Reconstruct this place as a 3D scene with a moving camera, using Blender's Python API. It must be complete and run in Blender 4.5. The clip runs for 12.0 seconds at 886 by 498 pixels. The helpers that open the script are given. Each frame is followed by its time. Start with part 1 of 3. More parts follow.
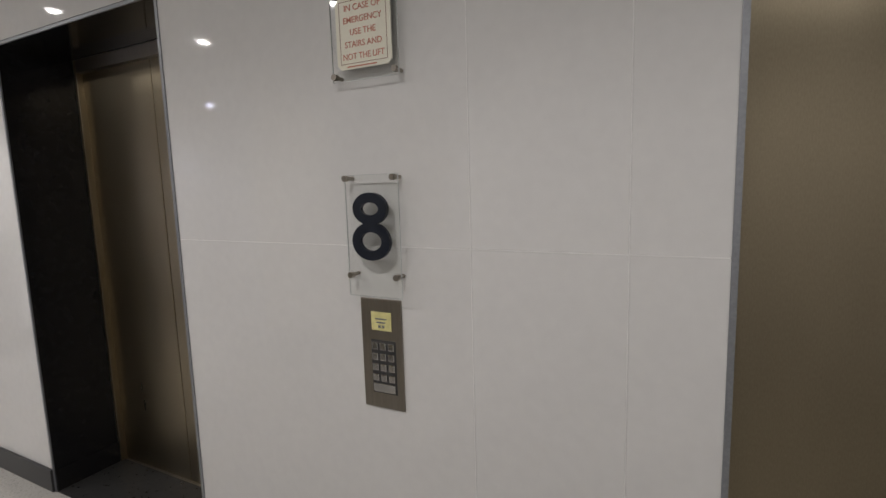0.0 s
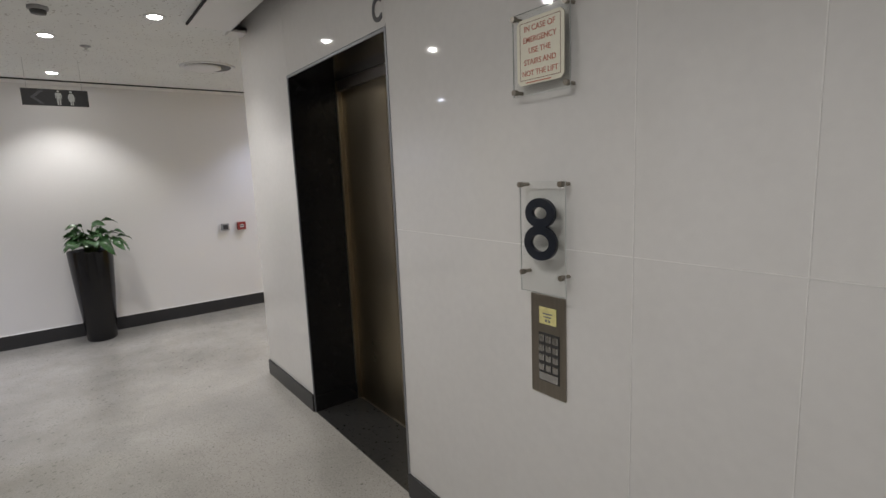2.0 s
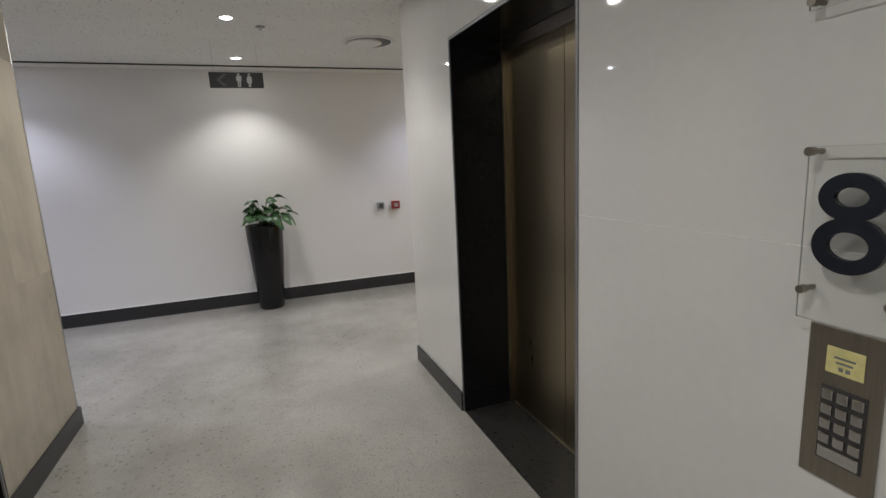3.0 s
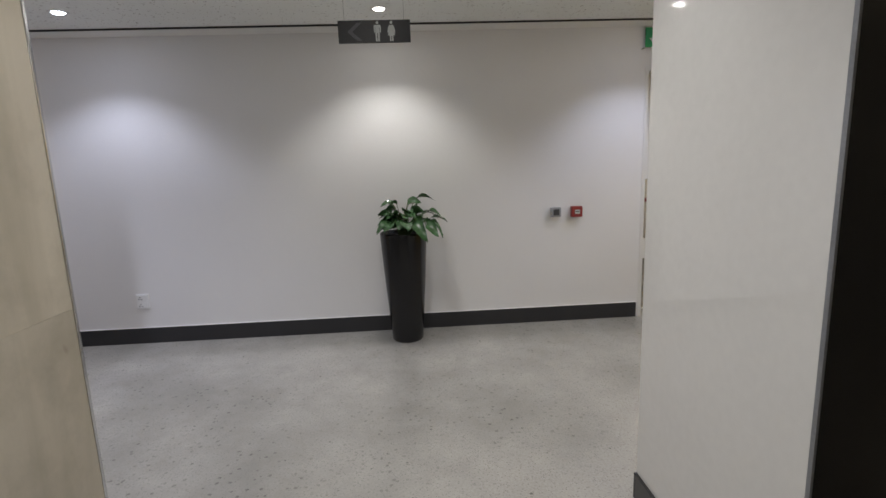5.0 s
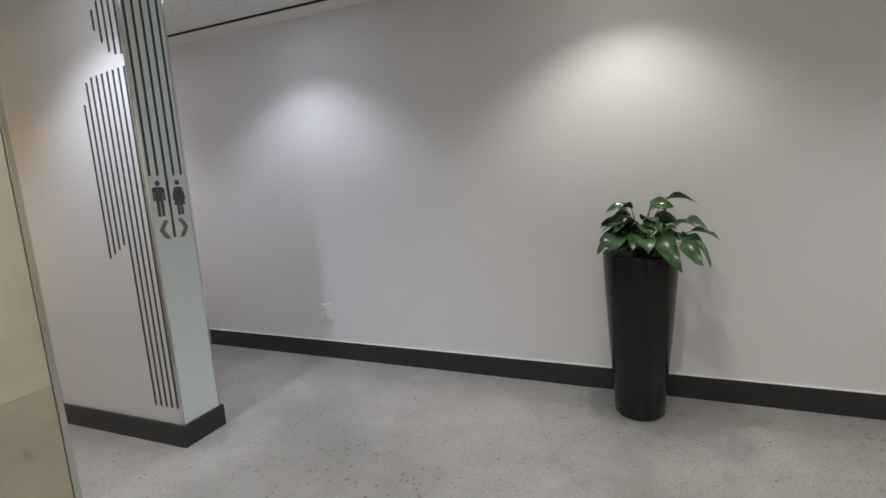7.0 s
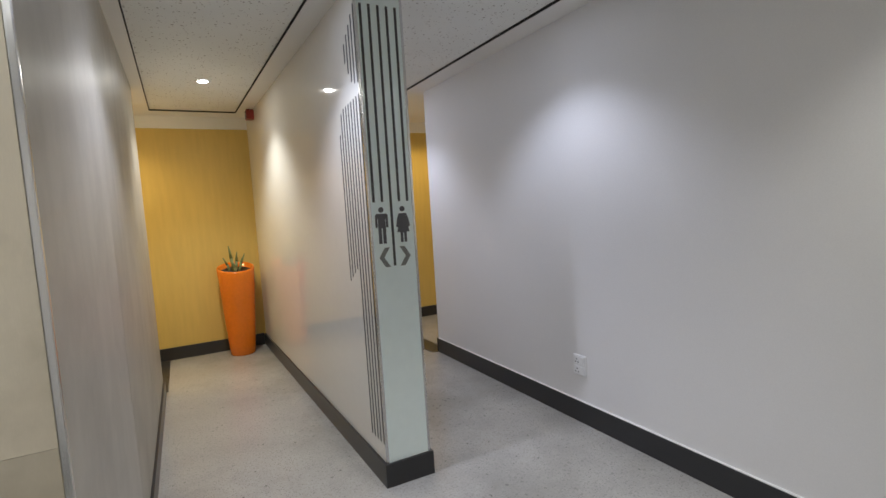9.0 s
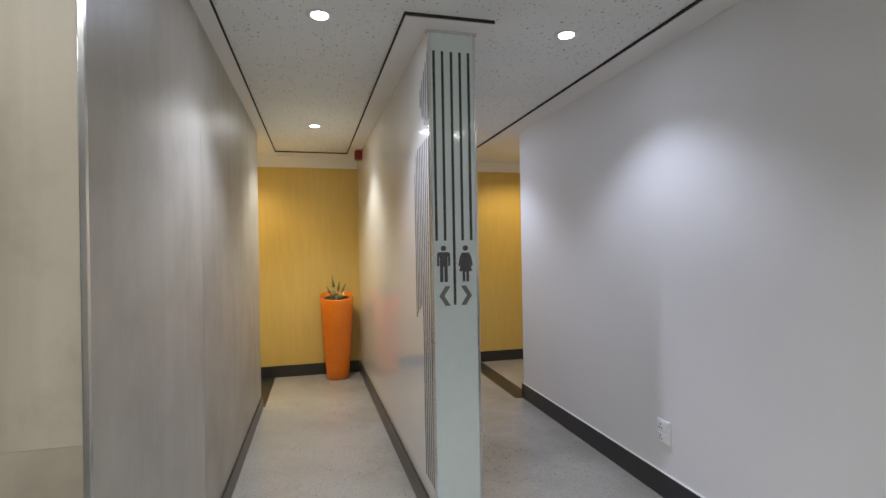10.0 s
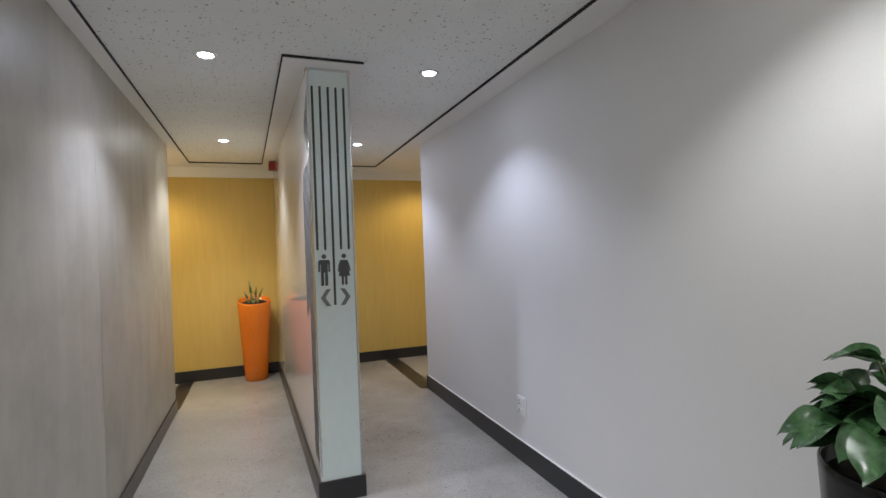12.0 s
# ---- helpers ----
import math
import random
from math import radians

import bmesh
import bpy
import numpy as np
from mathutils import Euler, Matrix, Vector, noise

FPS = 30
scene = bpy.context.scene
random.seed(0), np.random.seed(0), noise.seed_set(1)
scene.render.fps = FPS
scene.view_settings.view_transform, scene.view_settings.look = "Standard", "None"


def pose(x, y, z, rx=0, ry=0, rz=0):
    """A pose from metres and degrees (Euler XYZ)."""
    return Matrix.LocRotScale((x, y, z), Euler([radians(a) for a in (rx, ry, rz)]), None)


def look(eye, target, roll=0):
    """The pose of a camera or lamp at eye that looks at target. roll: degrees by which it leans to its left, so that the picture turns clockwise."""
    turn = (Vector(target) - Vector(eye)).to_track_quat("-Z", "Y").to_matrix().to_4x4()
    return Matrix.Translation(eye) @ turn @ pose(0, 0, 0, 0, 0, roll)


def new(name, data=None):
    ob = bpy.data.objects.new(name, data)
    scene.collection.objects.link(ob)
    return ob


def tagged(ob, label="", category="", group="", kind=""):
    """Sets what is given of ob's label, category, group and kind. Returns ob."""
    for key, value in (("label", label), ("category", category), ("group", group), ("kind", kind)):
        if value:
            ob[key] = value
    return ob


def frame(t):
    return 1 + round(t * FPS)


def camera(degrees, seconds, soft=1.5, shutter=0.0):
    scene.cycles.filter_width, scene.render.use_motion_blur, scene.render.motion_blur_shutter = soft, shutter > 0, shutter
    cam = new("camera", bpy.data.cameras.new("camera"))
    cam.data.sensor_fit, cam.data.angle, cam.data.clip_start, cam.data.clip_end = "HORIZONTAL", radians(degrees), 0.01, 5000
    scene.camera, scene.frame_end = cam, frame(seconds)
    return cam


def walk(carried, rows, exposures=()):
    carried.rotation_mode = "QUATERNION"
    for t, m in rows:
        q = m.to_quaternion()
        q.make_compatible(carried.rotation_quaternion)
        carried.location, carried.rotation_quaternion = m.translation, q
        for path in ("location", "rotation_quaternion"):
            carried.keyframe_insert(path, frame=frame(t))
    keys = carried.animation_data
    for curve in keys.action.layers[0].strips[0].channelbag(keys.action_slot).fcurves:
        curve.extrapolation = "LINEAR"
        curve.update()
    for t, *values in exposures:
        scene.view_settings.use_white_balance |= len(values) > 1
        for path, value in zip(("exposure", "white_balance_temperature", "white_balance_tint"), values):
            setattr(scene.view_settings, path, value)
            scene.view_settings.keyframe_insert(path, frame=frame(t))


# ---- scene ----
cam = camera(83.8, 12.0)
PATH = [
    (0, (0.895, 0.424, 1.437), (-0.009, 2.189, 1.183), -1.7),
    (0.5, (0.947, 0.389, 1.436), (-0.087, 2.08, 1.175), -2.0),
    (1, (1.069, 0.398, 1.453), (-0.135, 1.973, 1.191), -1.6),
    (1.5, (1.132, 0.415, 1.48), (-0.258, 1.824, 1.194), -1.8),
    (2, (1.091, 0.421, 1.507), (-0.485, 1.615, 1.205), -2.4),
    (2.5, (0.926, 0.464, 1.492), (-0.805, 1.411, 1.164), -2.6),
    (3, (0.683, 0.535, 1.478), (-1.165, 1.215, 1.128), -2.7),
    (3.5, (0.357, 0.587, 1.481), (-1.56, 1.031, 1.121), -2.2),
    (5.5, (-1.254, 0.654, 1.417), (-3.225, 0.634, 1.079), -2.4),
    (6, (-1.587, 0.649, 1.38), (-3.544, 0.408, 1.048), -2.8),
    (6.5, (-1.859, 0.652, 1.392), (-3.764, 0.137, 1.069), -3.2),
    (7, (-2.095, 0.645, 1.403), (-3.903, -0.149, 1.082), -3.6),
    (7.5, (-2.303, 0.589, 1.408), (-3.965, -0.478, 1.089), -3.4),
    (9.3, (-3.1, 0.625, 1.411), (-3.874, -1.215, 1.296), -3.0),
    (9.5, (-3.176, 0.625, 1.409), (-3.858, -1.253, 1.335), -2.5),
    (10, (-3.247, 0.702, 1.409), (-3.736, -1.238, 1.414), -1.0),
    (10.5, (-3.291, 0.842, 1.432), (-3.694, -1.116, 1.452), -0.8),
    (11, (-3.355, 0.959, 1.449), (-3.721, -1.007, 1.493), -0.5),
    (11.5, (-3.45, 1.109, 1.445), (-3.878, -0.844, 1.49), -0.6),
    (12, (-3.495, 1.227, 1.436), (-4.198, -0.646, 1.437), -2.1),
]
walk(cam, [(t, look(eye, target, roll)) for t, eye, target, roll in PATH], [(0.0, 0.34, 6500, 12), (0.6, 0.25, 6500, 10), (2.0, 0.25, 6500, 10), (3.0, 0.09, 6550, 9), (5.5, 0.04, 6500, 9), (7.0, 0.09, 6600, 7), (9.5, 0.17, 6450, 6), (12.0, 0.19, 6250, 7)])

# ---- world and light ----
world = bpy.data.worlds.new("world")
scene.world = world
world.use_nodes = True
world.node_tree.nodes["Background"].inputs["Color"].default_value = (0.02, 0.02, 0.022, 1)
world.node_tree.nodes["Background"].inputs["Strength"].default_value = 0.3

CEIL = 2.525
COOL, NEUTRAL, WARM = (0.75, 0.785, 1.0), (1.0, 0.972, 0.945), (1.0, 0.74, 0.36)
# x, y, watts, colour
DOWNLIGHTS = [
    (-2.48, 1.00, 14, NEUTRAL),
    (-3.23, 0.46, 25, NEUTRAL),
    (-4.56, 0.48, 33, NEUTRAL),
    (-4.52, -1.635, 33, COOL),
    (-3.27, -1.68, 54, COOL),
    (-3.23, -3.78, 62, NEUTRAL),
    (-4.47, -3.72, 38, COOL),
    (-4.47, 2.55, 30, COOL),
    (-2.30, 0.15, 19, NEUTRAL),
    (-1.02, 0.22, 13, NEUTRAL),
    (0.28, 0.22, 13, NEUTRAL),
    (1.58, 0.22, 13, NEUTRAL),
]


def spot(x, y, watts, colour, z=CEIL - 0.03, size=112, blend=0.5):
    d = bpy.data.lights.new("downlight_beam", "SPOT")
    d.energy, d.color, d.spot_size, d.spot_blend, d.shadow_soft_size = watts, colour, radians(size), blend, 0.04
    o = new("downlight_beam", d)
    o.matrix_world = pose(x, y, z)
    return o


def spill(x, y, watts, colour):
    """The soft sideways light of a downlight's lens, below the beam."""
    d = bpy.data.lights.new("downlight_spill", "AREA")
    d.shape, d.size, d.energy, d.color = "DISK", 0.045, watts, colour
    o = new("downlight_spill", d)
    o.matrix_world = pose(x, y, CEIL - 0.014)
    return o


for lx, ly, watts, colour in DOWNLIGHTS:
    lobby = lx > -2.4
    spot(lx, ly, watts, colour, size=140 if lobby else 116, blend=0.5 if lobby else 0.6)
    spill(lx, ly, 3.2 if lobby else 2.7 if ly < -1.65 else 1.0, colour)
# unseen lamps: warm ones inferred for washroom entries, one added to brighten passage end
for lx, ly, watts, colour in ((-2.15, -4.45, 46, WARM), (-5.65, -4.45, 38, WARM), (-3.4, 3.85, 60, NEUTRAL)):
    spot(lx, ly, watts, colour, size=150)


# ---- materials ----
def mat(name, col, rough=0.5, metal=0.0, scale=3.0, var=0.08, fine=60.0, bump=0.05, stretch=(1, 1, 1), rvar=0.08, coat=0.0, spec=0.5):
    m = bpy.data.materials.new(name)
    m.use_nodes = True
    n, l = m.node_tree.nodes, m.node_tree.links
    b = n["Principled BSDF"]
    b.inputs["Metallic"].default_value = metal
    b.inputs["Coat Weight"].default_value = coat
    b.inputs["Coat Roughness"].default_value = 0.05
    b.inputs["Specular IOR Level"].default_value = spec
    tc, mp = n.new("ShaderNodeTexCoord"), n.new("ShaderNodeMapping")
    mp.inputs["Scale"].default_value = stretch
    l.new(tc.outputs["Object"], mp.inputs["Vector"])
    big, small = n.new("ShaderNodeTexNoise"), n.new("ShaderNodeTexNoise")
    big.inputs["Scale"].default_value, big.inputs["Detail"].default_value = scale, 4
    small.inputs["Scale"].default_value, small.inputs["Detail"].default_value = fine, 3
    l.new(mp.outputs["Vector"], big.inputs["Vector"]), l.new(mp.outputs["Vector"], small.inputs["Vector"])
    add = n.new("ShaderNodeMath")
    add.operation = "ADD"
    l.new(big.outputs["Fac"], add.inputs[0]), l.new(small.outputs["Fac"], add.inputs[1])
    ramp = n.new("ShaderNodeMapRange")
    ramp.inputs["From Min"].default_value, ramp.inputs["From Max"].default_value = 0.7, 1.3
    l.new(add.outputs[0], ramp.inputs["Value"])
    mix = n.new("ShaderNodeMix")
    mix.data_type = "RGBA"
    mix.inputs["A"].default_value = (*[c * (1 - var) for c in col], 1)
    mix.inputs["B"].default_value = (*[min(1, c * (1 + var)) for c in col], 1)
    l.new(ramp.outputs["Result"], mix.inputs["Factor"])
    l.new(mix.outputs["Result"], b.inputs["Base Color"])
    rr = n.new("ShaderNodeMapRange")
    rr.inputs["To Min"].default_value, rr.inputs["To Max"].default_value = max(0.02, rough - rvar), min(1, rough + rvar)
    l.new(big.outputs["Fac"], rr.inputs["Value"]), l.new(rr.outputs["Result"], b.inputs["Roughness"])
    if bump:
        bp = n.new("ShaderNodeBump")
        bp.inputs["Strength"].default_value, bp.inputs["Distance"].default_value = bump, 0.002
        l.new(small.outputs["Fac"], bp.inputs["Height"]), l.new(bp.outputs["Normal"], b.inputs["Normal"])
    return m


def nodes_of(m):
    return m.node_tree.nodes, m.node_tree.links, m.node_tree.nodes["Principled BSDF"]


def overlay(m, fac, colour):
    """Lays a colour over a material's base colour, where fac is 1."""
    n, l, b = nodes_of(m)
    mix = n.new("ShaderNodeMix")
    mix.data_type = "RGBA"
    l.new(b.inputs["Base Color"].links[0].from_socket, mix.inputs["A"])
    mix.inputs["B"].default_value = (*colour, 1)
    l.new(fac, mix.inputs["Factor"])
    l.new(mix.outputs["Result"], b.inputs["Base Color"])


def flecks(m, scale, size, chance, soft=0.05):
    """A factor of scattered round flecks: cells of the given scale, of which a share carries one."""
    n, l, _ = nodes_of(m)
    tc, v = n.new("ShaderNodeTexCoord"), n.new("ShaderNodeTexVoronoi")
    wob = n.new("ShaderNodeTexNoise")
    wob.inputs["Scale"].default_value = scale * 1.5
    mixv = n.new("ShaderNodeVectorMath")
    mixv.operation = "MULTIPLY_ADD"
    mixv.inputs[1].default_value = (0.5 / scale,) * 3
    l.new(tc.outputs["Object"], wob.inputs["Vector"])
    l.new(wob.outputs["Color"], mixv.inputs[0]), l.new(tc.outputs["Object"], mixv.inputs[2])
    v.inputs["Scale"].default_value = scale
    l.new(mixv.outputs["Vector"], v.inputs["Vector"])
    d = n.new("ShaderNodeMapRange")
    d.inputs["From Min"].default_value, d.inputs["From Max"].default_value = size + soft, size
    l.new(v.outputs["Distance"], d.inputs["Value"])
    sep, less, mul = n.new("ShaderNodeSeparateColor"), n.new("ShaderNodeMath"), n.new("ShaderNodeMath")
    less.operation, less.inputs[1].default_value, mul.operation = "LESS_THAN", chance, "MULTIPLY"
    l.new(v.outputs["Color"], sep.inputs["Color"]), l.new(sep.outputs["Red"], less.inputs[0])
    l.new(d.outputs["Result"], mul.inputs[0]), l.new(less.outputs[0], mul.inputs[1])
    return mul.outputs[0]


M_WALL = mat("white_wall_paint", (0.765, 0.755, 0.75), 0.55, scale=1.2, var=0.03, fine=220, bump=0.12)
M_PELMET = mat("white_gloss_board", (0.8, 0.79, 0.76), 0.4, scale=1.5, var=0.02, fine=90, bump=0.03)
M_TILE = mat("white_glazed_tile", (0.72, 0.71, 0.695), 0.04, scale=2.5, var=0.025, fine=30, bump=0.012, rvar=0.02)
M_GROUT = mat("white_grout", (0.82, 0.81, 0.795), 0.6, scale=8, var=0.05)
M_GLASS_WHITE = mat("white_back_painted_glass", (0.75, 0.735, 0.69), 0.05, scale=1.0, var=0.015, fine=20, bump=0.0, rvar=0.02)
M_GLASS_AQUA = mat("pale_aqua_back_painted_glass", (0.76, 0.86, 0.87), 0.1, scale=1.0, var=0.02, fine=20, bump=0.0, rvar=0.02)
M_SKIRT = mat("dark_grey_skirting", (0.026, 0.026, 0.028), 0.32, scale=6, var=0.06, fine=120, bump=0.0, rvar=0.02)
M_GRANITE = mat("black_polished_granite", (0.013, 0.013, 0.014), 0.14, scale=30, var=0.15, fine=300, bump=0.01)
M_SILL = mat("dark_granite_floor", (0.03, 0.03, 0.03), 0.3, scale=40, var=0.5, fine=200, bump=0.02)
M_STEEL = mat("brushed_bronze_steel", (0.36, 0.305, 0.215), 0.3, 1.0, scale=2.2, var=0.1, fine=150, bump=0.0, stretch=(2, 2, 0.6), rvar=0.06)
M_STEEL.node_tree.nodes["Principled BSDF"].inputs["Anisotropic"].default_value = 0.6
M_KEY = mat("dull_steel_key", (0.5, 0.49, 0.48), 0.16, 1.0, scale=10, var=0.08, fine=150, bump=0.02)
M_CHROME = mat("satin_steel", (0.6, 0.6, 0.6), 0.25, 1.0, scale=10, var=0.08, fine=150, bump=0.02)
M_PANELSTEEL = mat("warm_satin_steel", (0.32, 0.29, 0.25), 0.38, 1.0, scale=6, var=0.1, fine=60, bump=0.03, stretch=(25, 1, 1))
M_STRIP = mat("dull_zinc_strip", (0.3, 0.31, 0.33), 0.45, 0.7, scale=6, var=0.12, fine=120, bump=0.04)
M_KICK = mat("brushed_kick_steel", (0.62, 0.59, 0.54), 0.22, 1.0, scale=4, var=0.1, fine=80, bump=0.04, stretch=(1, 1, 20))
M_ALU = mat("aluminium_trim", (0.72, 0.73, 0.75), 0.22, 1.0, scale=6, var=0.03, fine=100, bump=0.0)
M_YELLOW = mat("mustard_yellow_paint", (0.62, 0.44, 0.12), 0.5, scale=2.5, var=0.06, fine=24, bump=0.12, stretch=(1, 1, 0.12))
M_CEIL = mat("pitted_ceiling_board", (0.81, 0.82, 0.80), 0.85, scale=3, var=0.03, fine=160, bump=0.25)
overlay(M_CEIL, flecks(M_CEIL, 28, 0.14, 0.45, 0.07), (0.4, 0.375, 0.35))
overlay(M_CEIL, flecks(M_CEIL, 55, 0.2, 0.3), (0.46, 0.44, 0.42))
M_CMARGIN = mat("white_ceiling_plaster", (0.83, 0.82, 0.80), 0.6, scale=2, var=0.02, fine=140, bump=0.06)
# near-black colour for the shade in the ceiling gaps and the void above
M_VOID = mat("ceiling_void_shade", (0.03, 0.03, 0.03), 0.9)
M_FLOOR = mat("pale_speckled_terrazzo", (0.415, 0.40, 0.37), 0.2, scale=1.6, var=0.14, fine=90, bump=0.03, rvar=0.09, spec=0.5)
overlay(M_FLOOR, flecks(M_FLOOR, 95, 0.25, 0.3, 0.2), (0.30, 0.29, 0.27))
overlay(M_FLOOR, flecks(M_FLOOR, 34, 0.14, 0.04, 0.12), (0.17, 0.165, 0.15))
overlay(M_FLOOR, flecks(M_FLOOR, 85, 0.2, 0.1, 0.18), (0.30, 0.29, 0.27))
_n, _l, _ = nodes_of(M_FLOOR)
stain, stain_r = _n.new("ShaderNodeTexNoise"), _n.new("ShaderNodeMapRange")
stain.inputs["Scale"].default_value, stain.inputs["Detail"].default_value, stain.inputs["Roughness"].default_value = 2.2, 7, 0.68
stain_r.inputs["From Min"].default_value, stain_r.inputs["From Max"].default_value, stain_r.inputs["To Max"].default_value = 0.46, 0.62, 0.9
_l.new(stain.outputs["Fac"], stain_r.inputs["Value"])
blot, blot_r = _n.new("ShaderNodeTexNoise"), _n.new("ShaderNodeMapRange")
blot.inputs["Scale"].default_value, blot.inputs["Detail"].default_value, blot.inputs["Roughness"].default_value = 8.0, 6, 0.7
blot_r.inputs["From Min"].default_value, blot_r.inputs["From Max"].default_value, blot_r.inputs["To Max"].default_value = 0.5, 0.72, 0.5
_l.new(blot.outputs["Fac"], blot_r.inputs["Value"])
overlay(M_FLOOR, blot_r.outputs["Result"], (0.275, 0.268, 0.245))
overlay(M_FLOOR, stain_r.outputs["Result"], (0.225, 0.217, 0.197))
both = _n.new("ShaderNodeMath")
both.operation = "MULTIPLY"
_l.new(flecks(M_FLOOR, 27, 0.17, 0.5, 0.12), both.inputs[0]), _l.new(stain_r.outputs["Result"], both.inputs[1])
overlay(M_FLOOR, both.outputs[0], (0.1, 0.097, 0.09))
M_BLACKPOT = mat("black_glazed_pot", (0.004, 0.004, 0.005), 0.2, scale=5, var=0.3, fine=60, bump=0.02)
M_ORANGE = mat("orange_gloss_pot", (0.75, 0.19, 0.012), 0.2, scale=4, var=0.06, fine=40, bump=0.02)
M_SOIL = mat("dark_potting_soil", (0.03, 0.02, 0.012), 0.95, scale=20, var=0.5, fine=90, bump=0.8)
M_LEAF = mat("glossy_green_leaf", (0.045, 0.105, 0.04), 0.26, scale=14, var=0.45, fine=60, bump=0.1)
M_STEM = mat("green_stem", (0.09, 0.14, 0.04), 0.5, scale=20, var=0.3)
M_SUCC = mat("dull_green_succulent", (0.17, 0.20, 0.07), 0.5, scale=20, var=0.3)
M_BLACK = mat("matt_black_film", (0.018, 0.018, 0.02), 0.45, scale=10, var=0.2, bump=0.0)
M_NUMBER = mat("blue_black_acrylic", (0.012, 0.016, 0.026), 0.3, scale=10, var=0.2, bump=0.0)
M_GREYFILM = mat("mid_grey_film", (0.19, 0.2, 0.2), 0.45, scale=10, var=0.1, bump=0.0)
M_DIMFILM = mat("dark_grey_film", (0.09, 0.09, 0.1), 0.45, scale=10, var=0.1, bump=0.0)
M_STRIPE = mat("charcoal_stripe_film", (0.05, 0.052, 0.055), 0.4, scale=10, var=0.15, bump=0.0)
M_SIGNWHITE = mat("pale_grey_film", (0.55, 0.57, 0.56), 0.5, scale=10, var=0.05, bump=0.0)
M_CREAM = mat("cream_enamel_sign", (0.82, 0.79, 0.66), 0.4, scale=8, var=0.03, bump=0.0)
M_REDINK = mat("faded_red_ink", (0.56, 0.19, 0.12), 0.5, scale=20, var=0.1, bump=0.0)
M_BROWNINK = mat("brown_ink", (0.30, 0.17, 0.10), 0.5, scale=20, var=0.1, bump=0.0)
M_RED = mat("red_plastic", (0.26, 0.025, 0.022), 0.4, scale=12, var=0.1, bump=0.02)
M_GREYPLASTIC = mat("grey_plastic", (0.32, 0.32, 0.33), 0.4, scale=12, var=0.1, bump=0.02)
M_WHITEPLASTIC = mat("white_plastic", (0.8, 0.8, 0.8), 0.35, scale=12, var=0.03, bump=0.02)
M_DARKPLASTIC = mat("dark_plastic", (0.05, 0.05, 0.05), 0.4, scale=12, var=0.1, bump=0.02)
M_GREEN = mat("exit_sign_green", (0.03, 0.30, 0.12), 0.35, scale=12, var=0.08, bump=0.0)
M_DOOR = mat("white_door_paint", (0.74, 0.73, 0.71), 0.4, scale=2, var=0.02, fine=120, bump=0.05)
M_DISPLAY = mat("yellow_display", (0.72, 0.66, 0.30), 0.4, scale=30, var=0.08, bump=0.0)


def wood(name, a, bcol, grain, knots, rough=0.42):
    """Pale wood-look board: upright grain, soft streaks and a few knots; each board a shade of its own."""
    m = mat(name, a, rough, scale=1.3, var=0.05, fine=110, bump=0.06, stretch=(9, 9, 0.5), rvar=0.05)
    n, l, b = nodes_of(m)
    tc, mp, no = n.new("ShaderNodeTexCoord"), n.new("ShaderNodeMapping"), n.new("ShaderNodeTexNoise")
    info = n.new("ShaderNodeObjectInfo")
    off = n.new("ShaderNodeVectorMath")
    off.operation = "MULTIPLY_ADD"
    off.inputs[1].default_value = (0, 0, 7)
    comb = n.new("ShaderNodeCombineXYZ")
    l.new(info.outputs["Random"], comb.inputs["Z"])
    l.new(comb.outputs["Vector"], off.inputs[0]), l.new(tc.outputs["Object"], off.inputs[2])
    mp.inputs["Scale"].default_value = (7, 7, 0.7)
    no.inputs["Scale"].default_value, no.inputs["Detail"].default_value, no.inputs["Distortion"].default_value = grain, 6, 0.6
    l.new(off.outputs["Vector"], mp.inputs["Vector"]), l.new(mp.outputs["Vector"], no.inputs["Vector"])
    r = n.new("ShaderNodeMapRange")
    r.inputs["From Min"].default_value, r.inputs["From Max"].default_value = 0.42, 0.72
    l.new(no.outputs["Fac"], r.inputs["Value"])
    overlay(m, r.outputs["Result"], bcol)
    if knots:
        overlay(m, flecks(m, 3.4, 0.022, 0.4, 0.035), (0.32, 0.27, 0.21))
    cl, cr = n.new("ShaderNodeTexNoise"), n.new("ShaderNodeMapRange")
    cl.inputs["Scale"].default_value, cl.inputs["Detail"].default_value, cl.inputs["Roughness"].default_value = 3.2, 6, 0.6
    l.new(off.outputs["Vector"], cl.inputs["Vector"])
    cr.inputs["From Min"].default_value, cr.inputs["From Max"].default_value, cr.inputs["To Max"].default_value = 0.45, 0.72, 0.85
    l.new(cl.outputs["Fac"], cr.inputs["Value"])
    overlay(m, cr.outputs["Result"], tuple(c * 0.82 for c in bcol))
    hs = n.new("ShaderNodeHueSaturation")
    rv = n.new("ShaderNodeMapRange")
    rv.inputs["To Min"].default_value, rv.inputs["To Max"].default_value = 0.93, 1.05
    l.new(info.outputs["Random"], rv.inputs["Value"]), l.new(rv.outputs["Result"], hs.inputs["Value"])
    l.new(b.inputs["Base Color"].links[0].from_socket, hs.inputs["Color"])
    l.new(hs.outputs["Color"], b.inputs["Base Color"])
    return m


M_WOOD = wood("pale_oak_board", (0.51, 0.465, 0.385), (0.41, 0.37, 0.295), 1.1, True)
M_VENEER = wood("greyed_oak_veneer", (0.435, 0.405, 0.345), (0.385, 0.355, 0.30), 1.2, False)


